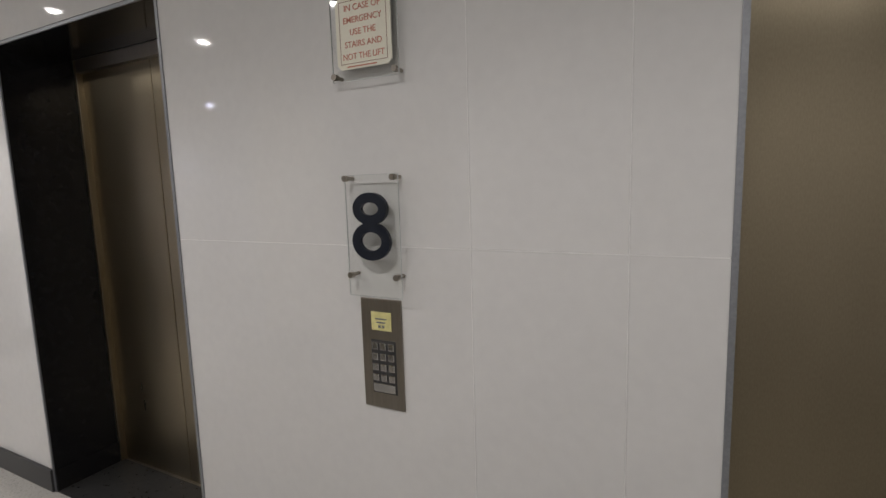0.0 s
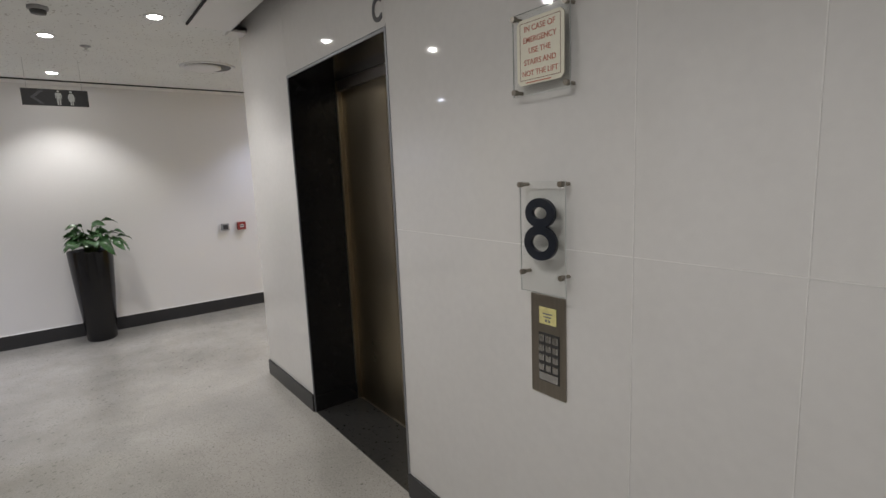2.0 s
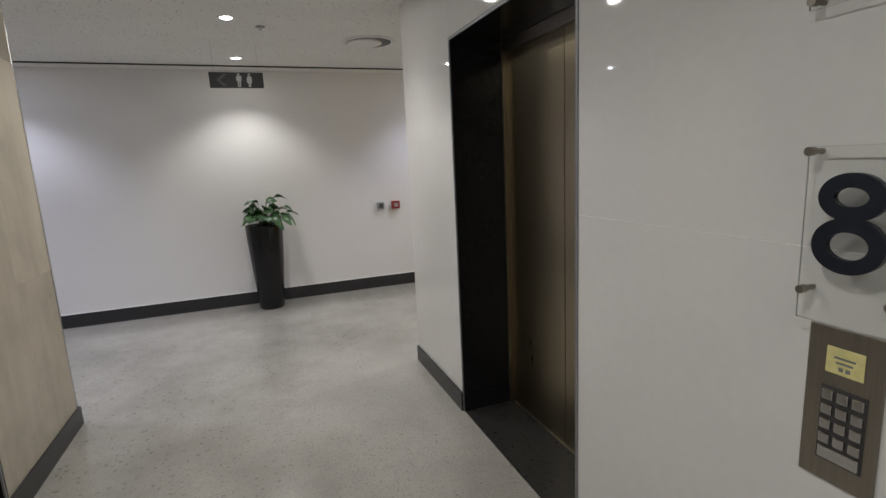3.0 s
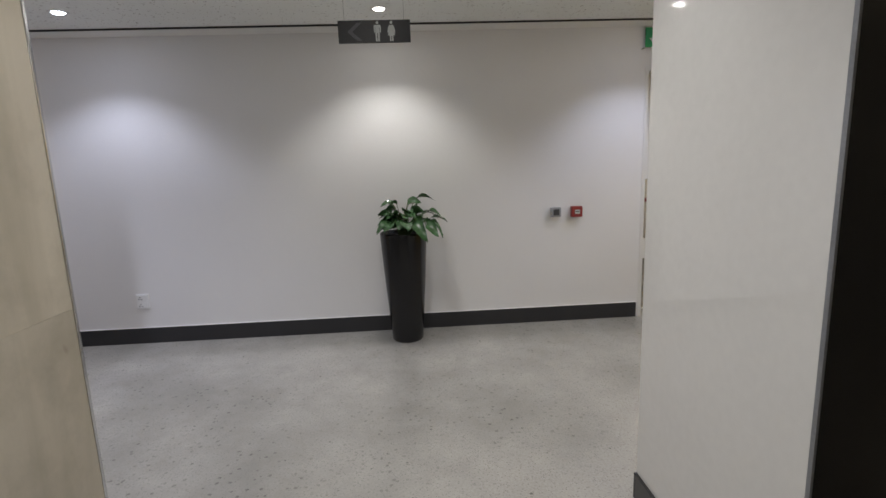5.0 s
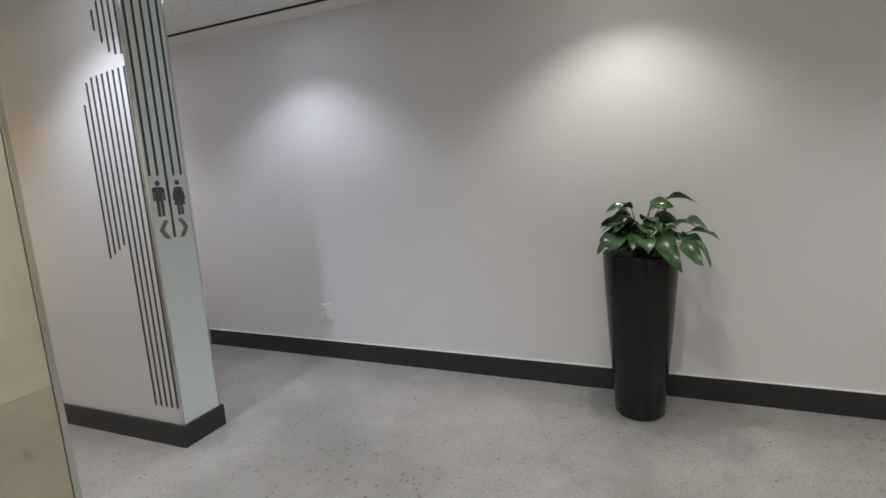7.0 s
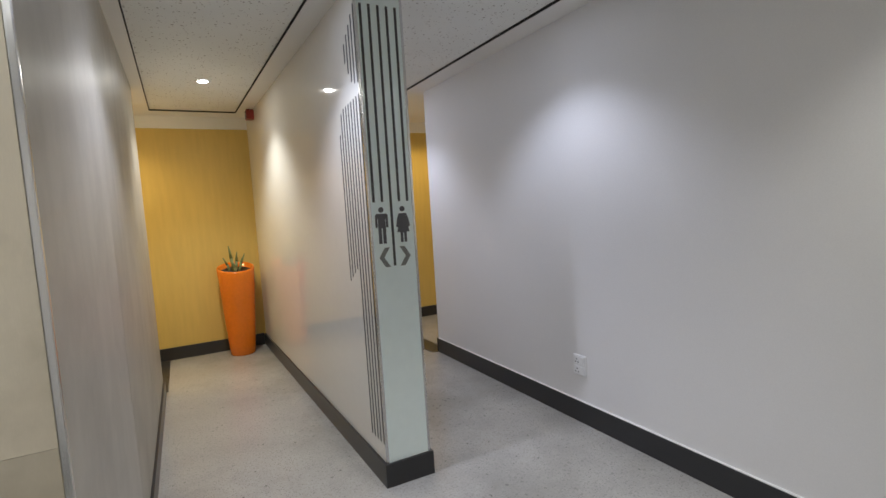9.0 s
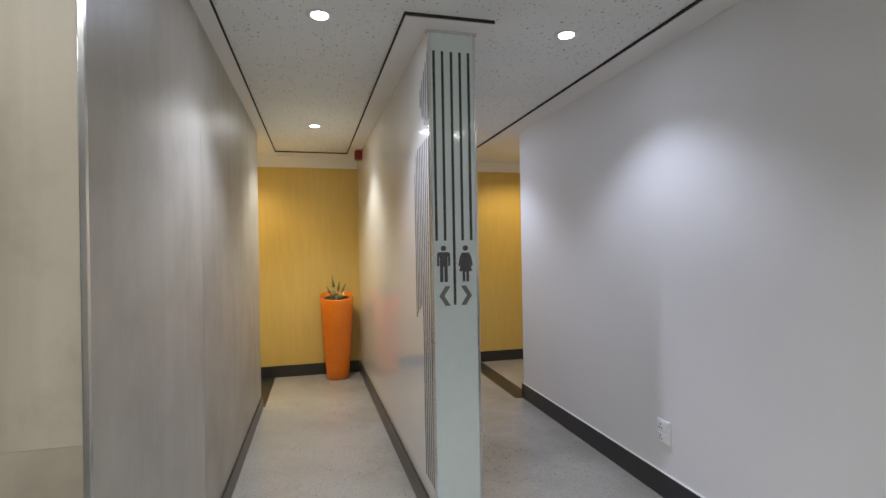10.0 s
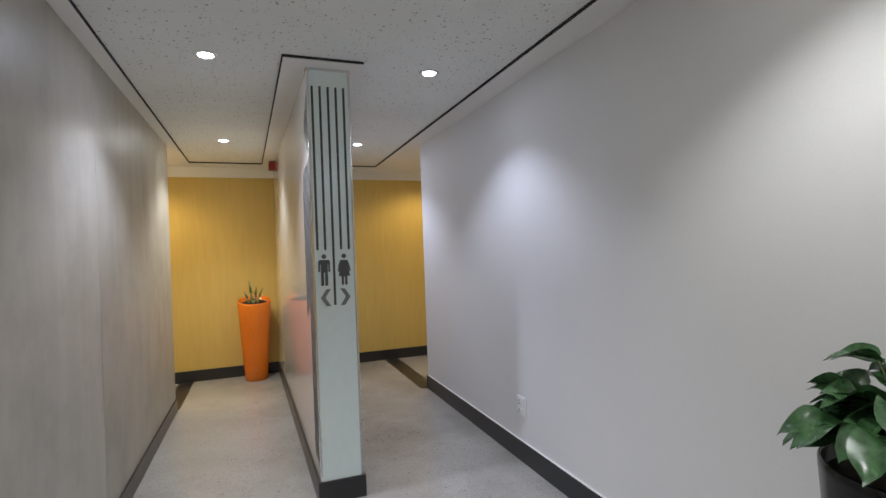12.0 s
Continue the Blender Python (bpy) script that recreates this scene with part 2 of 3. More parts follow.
def clear(name):
    m = bpy.data.materials.new(name)
    m.use_nodes = True
    n, l = m.node_tree.nodes, m.node_tree.links
    n.remove(n["Principled BSDF"])
    t, g, fr, mix = n.new("ShaderNodeBsdfTransparent"), n.new("ShaderNodeBsdfGlossy"), n.new("ShaderNodeFresnel"), n.new("ShaderNodeMixShader")
    t.inputs["Color"].default_value = (0.985, 0.99, 0.985, 1)
    g.inputs["Roughness"].default_value = 0.04
    fr.inputs["IOR"].default_value = 1.18
    l.new(fr.outputs[0], mix.inputs[0]), l.new(t.outputs[0], mix.inputs[1]), l.new(g.outputs[0], mix.inputs[2])
    l.new(mix.outputs[0], n["Material Output"].inputs["Surface"])
    return m


def glow(name, colour, strength):
    m = bpy.data.materials.new(name)
    m.use_nodes = True
    b = m.node_tree.nodes["Principled BSDF"]
    b.inputs["Base Color"].default_value = (0.8, 0.8, 0.8, 1)
    b.inputs["Emission Color"].default_value, b.inputs["Emission Strength"].default_value = (*colour, 1), strength
    return m


M_CLEAR = clear("clear_acrylic")
M_LENS_COOL = glow("cool_lamp_lens", (0.8, 0.87, 1.0), 12)
M_LENS = glow("neutral_lamp_lens", (1.0, 0.97, 0.92), 12)


# ---- mesh helpers ----
def finish(name, bm, material, parent=None, label="", smooth=False):
    me = bpy.data.meshes.new(name)
    bmesh.ops.recalc_face_normals(bm, faces=bm.faces[:])
    bm.to_mesh(me)
    bm.free()
    me.materials.append(material)
    if smooth:
        for p in me.polygons:
            p.use_smooth = True
    ob = new(name, me)
    if parent is not None:
        ob.parent = parent
    if label:
        ob["label"] = label
    return ob


def part(name, bm, material, parent, label="", smooth=False):
    return finish(name, bm, material, parent, label, smooth)


def thing(name, label, category, group=""):
    return tagged(new(name), label, category, group)


def setting(name, bm, material, label="", smooth=False):
    return tagged(finish(name, bm, material, None, label, smooth), kind="structure")


def box(bm, x0, x1, y0, y1, z0, z1, bevel=0.0):
    m = Matrix.LocRotScale(((x0 + x1) / 2, (y0 + y1) / 2, (z0 + z1) / 2), None, (abs(x1 - x0), abs(y1 - y0), abs(z1 - z0)))
    got = bmesh.ops.create_cube(bm, size=1, matrix=m)
    if bevel:
        edges = list({e for v in got["verts"] for e in v.link_edges})
        bmesh.ops.bevel(bm, geom=edges, offset=bevel, segments=2, profile=0.5, affect="EDGES", clamp_overlap=True)
    return bm


def boxes(*rows, bevel=0.0):
    bm = bmesh.new()
    for r in rows:
        box(bm, *r, bevel=bevel)
    return bm


def lathe(profile, cx, cy, steps=48):
    """A solid of turning round an upright axis, from (radius, height) pairs."""
    bm = bmesh.new()
    rings = []
    for r, z in profile:
        rings.append([bm.verts.new((cx + r * math.cos(a), cy + r * math.sin(a), z)) for a in [2 * math.pi * i / steps for i in range(steps)]])
    for a, b in zip(rings, rings[1:]):
        for i in range(steps):
            j = (i + 1) % steps
            bm.faces.new((a[i], a[j], b[j], b[i]))
    bm.faces.new(rings[0]), bm.faces.new(rings[-1])
    return bm


def prism(outline, depth, m):
    """An outline in x and z, of the given depth towards -y, set at the pose m."""
    bm = bmesh.new()
    f = bm.faces.new([bm.verts.new((x, 0, z)) for x, z in outline])
    got = bmesh.ops.extrude_face_region(bm, geom=[f])
    bmesh.ops.translate(bm, verts=[v for v in got["geom"] if isinstance(v, bmesh.types.BMVert)], vec=(0, -depth, 0))
    bm.transform(m)
    return bm


def join(*bms):
    out = bmesh.new()
    for b in bms:
        me = bpy.data.meshes.new("tmp")
        b.to_mesh(me)
        b.free()
        out.from_mesh(me)
        bpy.data.meshes.remove(me)
    return out


def disc(r, n=20, cx=0.0, cz=0.0, rz=None):
    rz = r if rz is None else rz
    return [(cx + r * math.cos(2 * math.pi * i / n), cz + rz * math.sin(2 * math.pi * i / n)) for i in range(n)]


def rod(p, q, r, steps=10, r2=None):
    p, q = Vector(p), Vector(q)
    bm = bmesh.new()
    bmesh.ops.create_cone(bm, cap_ends=True, segments=steps, radius1=r, radius2=r if r2 is None else r2, depth=(q - p).length)
    bm.transform(Matrix.Translation((p + q) / 2) @ (q - p).to_track_quat("Z", "Y").to_matrix().to_4x4())
    return bm


def letters(text, width, height, depth, m, bold=0.0, fit_width=True):
    """Lettering in the built-in font as a bmesh, its box width by height, centred on m, facing -y."""
    cu = bpy.data.curves.new("text", "FONT")
    cu.body, cu.size, cu.extrude, cu.offset, cu.resolution_u = text, 1.0, 0.01, bold, 8
    ob = new("text", cu)
    me = bpy.data.meshes.new_from_object(ob.evaluated_get(bpy.context.evaluated_depsgraph_get()))
    bm = bmesh.new()
    bm.from_mesh(me)
    bpy.data.objects.remove(ob), bpy.data.curves.remove(cu), bpy.data.meshes.remove(me)
    xs, ys = [v.co.x for v in bm.verts], [v.co.y for v in bm.verts]
    sy = height / (max(ys) - min(ys))
    sx = width / (max(xs) - min(xs)) if fit_width else sy
    cx, cy = (max(xs) + min(xs)) / 2, (max(ys) + min(ys)) / 2
    bmesh.ops.remove_doubles(bm, verts=bm.verts[:], dist=1e-5)
    for v in bm.verts:
        v.co = Vector(((v.co.x - cx) * sx, -v.co.z / 0.02 * depth, (v.co.y - cy) * sy))
    bm.transform(m)
    return bm


def skew(bm):
    """The partition widens a little towards the yellow wall on its east side."""
    for v in bm.verts:
        if -3.83 < v.co.x < -3.60 and v.co.y < -1.75:
            v.co.x += 0.085 * min(1, (-1.69 - v.co.y) / 3.5)
    return bm


# ---- the plan ----
LIFT_Y, PLANT_X, WOOD_Y, WOOD_X, YEL_Y = 1.56, -5.112, -0.618, -2.722, -5.2
LC0, LC1 = -1.858, -0.752
RC0, RC1 = 0.977, 2.083
OPEN_Z = 2.1
TOP = 2.85
SK = 0.115

# ---- floor ----
setting("floor", boxes((-7.2, 3.6, -6.6, 5.0, -0.15, 0.0)), M_FLOOR, "pale grey speckled terrazzo floor with a soft polish")
setting("threshold_strip", boxes((-5.2, -5.03, YEL_Y, -3.66, 0.0, 0.004)), M_SILL, "dark stone strip across the washroom entry")
setting("threshold_strip", boxes((-2.75, -2.6, YEL_Y, -4.1, 0.0, 0.004)), M_SILL, "dark stone strip across the washroom entry")

# ---- ceiling ----
g = 0.011
g2 = 0.007
CZ = CEIL + 0.02
W0, E0 = -4.93, -2.81
ceil = boxes(
    (W0, -4.10, -4.95, -1.565, CEIL, CZ),
    (-3.66 + g2, E0, -4.95, -1.565, CEIL, CZ),
    (W0, E0, -1.565, -0.565, CEIL, CZ),
    (W0, -2.53, -0.565, 4.6, CEIL, CZ),
    (-2.53, 3.5, -0.565, 1.18, CEIL, CZ),
)
setting("ceiling", skew(ceil), M_CEIL, "white pitted mineral board ceiling")
margin = boxes(
    (PLANT_X - 0.1, W0 - g, YEL_Y, 4.6, CEIL - 0.016, CZ),
    (-7.1, PLANT_X - 0.1, -6.5, -3.4, CEIL - 0.016, CZ),
    (W0 - g, E0 + g, YEL_Y - 0.1, -4.95 - g, CEIL - 0.016, CZ),
    (-4.10, -3.66, -4.95 - g, -1.575, CEIL - 0.016, CZ),
    (E0 + g2, WOOD_X + 0.1, YEL_Y - 0.1, -0.565 - g, CEIL - 0.016, CZ),
    (WOOD_X + 0.1, 3.5, -0.75, -0.565 - g, CEIL - 0.016, CZ),
    (WOOD_X + 0.1, -1.2, -6.5, -3.9, CEIL - 0.016, CZ),
    (-2.53, 3.5, 1.18 + g, 1.45, CEIL - 0.016, CZ),
    (-2.53, -2.66, 1.45, 1.7, CEIL - 0.016, CZ),
)
setting("trim", skew(margin), M_CMARGIN, "smooth white plaster border round the ceiling boards")
# solid dark strips fill the gaps, so their shade shows at low angles
gap_shades = boxes(
    (W0 - g, W0, -4.95, 4.5, CEIL - 0.012, CZ), (E0, E0 + g2, -4.95, -0.565, CEIL - 0.012, CZ),
    (W0, -4.10, -4.95 - g, -4.95, CEIL - 0.012, CZ), (-3.66 + g, E0, -4.95 - g, -4.95, CEIL - 0.012, CZ),
    (-3.66, -3.66 + g2, -4.95, -1.565, CEIL - 0.012, CZ), (-4.10, -3.66, -1.575, -1.565, CEIL - 0.012, CZ),
    (-2.53, 3.5, 1.18, 1.18 + g, CEIL - 0.012, CZ), (E0 + g, 3.5, -0.565 - g, -0.565, CEIL - 0.012, CZ),
)
setting("ceiling_gap_shade", skew(gap_shades), M_VOID, "dark strip standing in for the shade in the ceiling gap")
setting("ceiling_cove", boxes((-2.66, 3.5, 1.435, 1.45, CZ, TOP), (-2.675, -2.66, 1.435, 1.6, CZ, TOP)), M_CMARGIN, "white upstand of the slot above the lift wall")
setting("ceiling_void", boxes((-7.2, 3.6, -6.6, 5.0, TOP, TOP + 0.1)), M_VOID, "closing slab above the ceiling, coloured dark like the unlit void")

# ---- walls ----
T = 0.0024
setting("wall_lift", boxes(
    (-2.72, LC0 - 0.03, LIFT_Y + T, 2.4, 0, TOP),
    (LC1 + 0.03, RC0 - 0.03, LIFT_Y + T, 2.4, 0, TOP),
    (RC1 + 0.03, 3.4, LIFT_Y + T, 2.4, 0, TOP),
    (LC0 - 0.03, LC1 + 0.03, LIFT_Y + T, 2.4, OPEN_Z + 0.03, TOP),
    (RC0 - 0.03, RC1 + 0.03, LIFT_Y + T, 2.4, OPEN_Z + 0.03, TOP),
    (-2.72, 3.4, 2.4, 2.5, 0, TOP),
), M_GROUT, "white-grouted backing of the lift wall")
setting("wall_passage_east", boxes((-2.72, -2.55, 2.5, 4.5, 0, TOP)), M_WALL, "white painted wall of the side passage")
# unseen end wall, made yellow to give the kick plate a gold reflection
setting("wall_passage_end_added", boxes((-5.6, -2.55, 4.5, 4.65, 0, TOP)), M_YELLOW, "added unseen yellow wall that the door's kick plate reflects")
DY0, DY1, DX = 2.665, 3.70, -5.3
setting("wall_plant", boxes(
    (PLANT_X - 0.28, PLANT_X, -3.656, DY0, 0, TOP),
    (PLANT_X - 0.28, PLANT_X, DY1, 4.5, 0, TOP),
    (PLANT_X - 0.28, PLANT_X, DY0, DY1, 2.18, TOP),
), M_WALL, "plain white painted wall washed by downlights")
setting("wall_entry_west", boxes((-6.6, PLANT_X - 0.28, -3.756, -3.656, 0, TOP), (-6.7, -6.6, -5.3, -3.656, 0, TOP)), M_WALL, "white painted wall of the washroom entry")
setting("wall_yellow", boxes((-6.7, -1.3, YEL_Y - 0.12, YEL_Y, 0, 2.385)), M_YELLOW, "mustard yellow textured end wall")
setting("wall_band", boxes((-6.7, -1.3, YEL_Y - 0.12, YEL_Y + 0.02, 2.385, TOP)), M_PELMET, "white band above the yellow wall")
setting("wall_wood", boxes(
    (WOOD_X + 0.012, -1.82, -4.05, WOOD_Y - 0.012, 0, TOP),
    (-1.82, -0.63, -1.3, -1.2, 0, TOP),
    (-0.63, 3.4, -1.3, WOOD_Y, 0, TOP),
    (-1.82, -0.63, -1.2, WOOD_Y, OPEN_Z + 0.03, TOP),
), M_WALL, "painted core of the timber-clad wall")
setting("wall_entry_east", boxes((-1.82, -1.3, -4.15, -4.05, 0, TOP), (-1.4, -1.3, -5.2, -4.15, 0, TOP)), M_WALL, "white painted wall of the washroom entry")
setting("wall_east", boxes((3.4, 3.5, -1.3, 2.5, 0, TOP)), M_WALL, "white painted wall closing the lift lobby")

# ---- skirtings ----
K = 0.014
# bright line along the skirting top: its highlight, put in as a white strip
setting("trim", boxes((PLANT_X, PLANT_X + 0.011, -3.64, DY0 - 0.02, 0.136, 0.141)), M_CMARGIN, "thin white strip standing in for the highlight on the skirting")
setting("baseboard", boxes((PLANT_X, PLANT_X + K, -3.64, DY0 - 0.02, 0, 0.136), bevel=0.002), M_SKIRT, "dark grey skirting along the white wall")
setting("baseboard", boxes((PLANT_X - 0.28, PLANT_X + K, -3.670, -3.656, 0, 0.136), bevel=0.002), M_SKIRT, "dark grey skirting round the wall end")
setting("baseboard", boxes((-2.72, LC0 - 0.010, LIFT_Y - K, LIFT_Y, 0, SK), bevel=0.002), M_SKIRT, "dark grey skirting below the lift tiles")
setting("baseboard", boxes((-2.72 - K, -2.72, LIFT_Y - K, 4.5, 0, SK), bevel=0.002), M_SKIRT, "dark grey skirting round the lift block")
setting("baseboard", boxes((LC1 + 0.010, RC0 - 0.010, LIFT_Y - K, LIFT_Y, 0, SK), bevel=0.002), M_SKIRT, "dark grey skirting below the lift tiles")
setting("baseboard", boxes((WOOD_X - K, -1.81, WOOD_Y, WOOD_Y + K, 0, SK), bevel=0.002), M_SKIRT, "dark grey skirting below the timber boards")
setting("baseboard", boxes((WOOD_X - K, WOOD_X, -4.05, WOOD_Y, 0, SK), bevel=0.002), M_SKIRT, "dark grey skirting below the timber veneer")
setting("baseboard", boxes((-6.6, -4.06, YEL_Y, YEL_Y + K, 0, 0.13), (-3.69, -1.4, YEL_Y, YEL_Y + K, 0, 0.13), bevel=0.002), M_SKIRT, "dark grey skirting below the yellow wall")

# ---- lifts ----
def lift(x0, x1, y, s, label):
    """A lift entrance in a wall at y that faces -s: stone reveal, metal edge strip, steel door leaves and sill."""
    th = thing("lift_door", label, "lift door", "lift entrances")

    def b(xa, xb, d0, d1, z0, z1, bevel=0.0):
        return boxes((xa, xb, *sorted((y + s * d0, y + s * d1)), z0, z1), bevel=bevel)

    D = 0.30
    part("jamb", b(x0 - 0.03, x0, 0.002, D, 0, OPEN_Z), M_GRANITE, th, "black polished granite reveal")
    part("jamb", b(x1, x1 + 0.03, 0.002, D, 0, OPEN_Z), M_GRANITE, th, "black polished granite reveal")
    part("head", b(x0 - 0.03, x1 + 0.03, 0.002, D, OPEN_Z, OPEN_Z + 0.03), M_GRANITE, th, "black polished granite reveal")
    part("edge_strip", b(x0 - 0.013, x0, -0.004, 0.002, 0, OPEN_Z), M_STRIP, th, "thin steel edge strip")
    part("edge_strip", b(x1, x1 + 0.013, -0.004, 0.002, 0, OPEN_Z), M_STRIP, th, "thin steel edge strip")
    part("edge_strip", b(x0 - 0.013, x1 + 0.013, -0.004, 0.002, OPEN_Z, OPEN_Z + 0.013), M_STRIP, th, "thin steel edge strip")
    part("plinth", b(x0, x0 + 0.012, 0.0, D, 0.004, 0.11, 0.001), M_GRANITE, th)
    part("plinth", b(x1 - 0.012, x1, 0.0, D, 0.004, 0.11, 0.001), M_GRANITE, th)
    part("sill", b(x0, x1, 0.0, D + 0.02, 0.0, 0.005), M_SILL, th, "dark stone floor of the reveal")
    part("track", b(x0 + 0.03, x1 - 0.03, D + 0.02, D + 0.09, 0.0, 0.007), M_PANELSTEEL, th, "grooved metal door track")
    part("door_frame", b(x0, x0 + 0.018, D, D + 0.04, 0, OPEN_Z, 0.003), M_STEEL, th, "steel door post")
    part("door_frame", b(x1 - 0.045, x1, D, D + 0.04, 0, OPEN_Z, 0.003), M_PANELSTEEL, th, "steel door post")
    part("door_frame", b(x0 + 0.018, x1 - 0.045, D, D + 0.04, OPEN_Z - 0.06, OPEN_Z, 0.003), M_PANELSTEEL, th, "steel door head")
    mid = (x0 + x1) / 2
    part("door_leaf", b(x0 + 0.016, mid - 0.002, D + 0.03, D + 0.06, 0.008, OPEN_Z - 0.02, 0.003), M_STEEL, th, "brushed bronze-toned steel leaf")
    part("door_leaf", b(mid + 0.002, x1 - 0.03, D + 0.03, D + 0.06, 0.008, OPEN_Z - 0.02, 0.003), M_STEEL, th, "brushed bronze-toned steel leaf")
    return th


lift(LC0, LC1, LIFT_Y, 1, "closed steel lift door in a black granite reveal")
lift(RC0, RC1, LIFT_Y, 1, "closed steel lift door in a black granite reveal")
lift(-1.79, -0.66, WOOD_Y, -1, "closed steel lift door opposite, in black granite reveal")

letter = thing("lift_letter", "dark metal letter C above the lift", "sign")
part("letter", letters("C", 0.075, 0.10, 0.008, pose(-0.80, LIFT_Y, 2.195), bold=0.02), M_DIMFILM, letter)

# ---- lift wall fittings ----
sign = thing("emergency_sign", "cream lift emergency sign behind clear acrylic on pins", "sign")
part("plate", boxes((0.008, 0.216, LIFT_Y - 0.028, LIFT_Y - 0.024, 1.722, 1.952), bevel=0.001), M_CLEAR, sign, "clear acrylic plate")
board = part("board", prism([(0.029 + x, 1.750 + z) for x, z in ((0.012, 0), (0.16, 0), (0.172, 0.012), (0.172, 0.169), (0.16, 0.181), (0.012, 0.181), (0, 0.169), (0, 0.012))], 0.003, pose(0, LIFT_Y - 0.029, 0)), M_CREAM, sign, "cream enamel board")
fy = LIFT_Y - 0.0325
bx0, bx1, bz0, bz1 = 0.041, 0.189, 1.763, 1.921
part("border", boxes((bx0, bx1, fy, fy + 0.001, bz0, bz0 + 0.0015), (bx0, bx1, fy, fy + 0.001, bz1 - 0.0015, bz1), (bx0, bx0 + 0.0015, fy, fy + 0.001, bz0 + 0.0015, bz1 - 0.0015), (bx1 - 0.0015, bx1, fy, fy + 0.001, bz0 + 0.0015, bz1 - 0.0015)), M_BROWNINK, board)
for i, (line, w) in enumerate((("IN CASE OF", 0.112), ("EMERGENCY", 0.120), ("USE THE", 0.080), ("STAIRS AND", 0.116), ("NOT THE LIFT", 0.130))):
    part("lettering", letters(line, w, 0.0155, 0.001, pose(0.115, fy, 1.9035 - 0.0305 * i), bold=0.002), M_REDINK, board, "red capitals")
part("lettering", boxes((0.061, 0.155, fy, fy + 0.001, 1.7545, 1.7575)), M_REDINK, board, "tiny unreadable maker's line")


def pin(x, z, parent, out=0.036):
    p = join(rod((x, LIFT_Y, z), (x, LIFT_Y - out, z), 0.0055), rod((x, LIFT_Y - out + 0.012, z), (x, LIFT_Y - out - 0.002, z), 0.0085, 14))
    part("standoff_pin", p, M_PANELSTEEL, parent, "satin steel stand-off pin")


def plate_edge(x0, x1, y, z0, z1, parent):
    e = 0.0009
    part("plate_edge", boxes((x0 - e, x1 + e, y, y + 0.004, z0 - e, z0), (x0 - e, x1 + e, y, y + 0.004, z1, z1 + e), (x0 - e, x0, y, y + 0.004, z0, z1), (x1, x1 + e, y, y + 0.004, z0, z1)), M_SIGNWHITE, parent, "grey cut edge of the acrylic")


plate_edge(0.008, 0.216, LIFT_Y - 0.028, 1.722, 1.952, sign)
for px, pz in ((0.017, 1.942), (0.208, 1.942), (0.017, 1.735), (0.208, 1.735)):
    pin(px, pz, sign)

number = thing("floor_number", "dark number eight on clear acrylic plate with pins", "sign")
NX0, NX1, NZ0, NZ1 = 0.032, 0.203, 1.138, 1.472
part("plate", boxes((NX0, NX1, LIFT_Y - 0.034, LIFT_Y - 0.029, NZ0, NZ1), bevel=0.001), M_CLEAR, number, "clear acrylic plate")


def eight(w, h, stroke, depth, m):
    """A numeral 8 of two round bowls, the lower one larger, as a flat solid centred on m and facing -y."""
    hu, hl = 0.475 * h, 0.565 * h
    bm = bmesh.new()
    for cz, rx, rz in ((h / 2 - hu / 2, 0.45 * w, hu / 2), (-h / 2 + hl / 2, 0.5 * w, hl / 2)):
        N = 40
        rings = []
        for k, y in ((0.0, 0.0), (0.0, -depth), (stroke, -depth), (stroke, 0.0)):
            rings.append([bm.verts.new(((rx - k) * math.cos(2 * math.pi * i / N), y, cz + (rz - k) * math.sin(2 * math.pi * i / N))) for i in range(N)])
        for a, b in zip(rings, rings[1:] + rings[:1]):
            for i in range(N):
                bm.faces.new((a[i], a[(i + 1) % N], b[(i + 1) % N], b[i]))
        depth -= 0.0004
    bm.transform(m)
    return bm


part("numeral", eight(0.122, 0.184, 0.0265, 0.012, pose(0.118, LIFT_Y - 0.034, 1.333)), M_NUMBER, number, "thick blue-black numeral")
plate_edge(NX0, NX1, LIFT_Y - 0.034, NZ0, NZ1, number)
for px, pz in ((0.036, 1.464), (0.190, 1.464), (0.040, 1.196), (0.190, 1.196)):
    pin(px, pz, number, 0.040)

panel = thing("lift_call_panel", "satin steel lift call panel with display and keypad", "call panel")
plate = part("faceplate", boxes((0.044, 0.180, LIFT_Y - 0.006, LIFT_Y, 0.802, 1.126), bevel=0.002), M_PANELSTEEL, panel, "warm satin steel plate")
part("display", boxes((0.080, 0.147, LIFT_Y - 0.008, LIFT_Y - 0.006, 1.034, 1.088), bevel=0.001), M_DISPLAY, plate, "yellow display")
part("display_mark", boxes((0.095, 0.132, LIFT_Y - 0.0088, LIFT_Y - 0.008, 1.066, 1.070), (0.098, 0.128, LIFT_Y - 0.0088, LIFT_Y - 0.008, 1.056, 1.060), (0.104, 0.112, LIFT_Y - 0.0088, LIFT_Y - 0.008, 1.042, 1.050), (0.116, 0.124, LIFT_Y - 0.0088, LIFT_Y - 0.008, 1.042, 1.050)), M_GREYFILM, plate)
part("key_bed", boxes((0.076, 0.158, LIFT_Y - 0.007, LIFT_Y - 0.006, 0.848, 1.006)), M_DARKPLASTIC, plate, "dark keypad bed")
for r in range(4):
    for c in range(3):
        kx, kz = 0.090 + 0.027 * c, 0.988 - 0.031 * r
        part("key", boxes((kx - 0.0105, kx + 0.0105, LIFT_Y - 0.012, LIFT_Y - 0.007, kz - 0.011, kz + 0.011), bevel=0.0045), M_KEY, plate)
part("key", boxes((0.080, 0.154, LIFT_Y - 0.012, LIFT_Y - 0.007, 0.852, 0.878), bevel=0.0035), M_CHROME, plate, "wide chrome key")

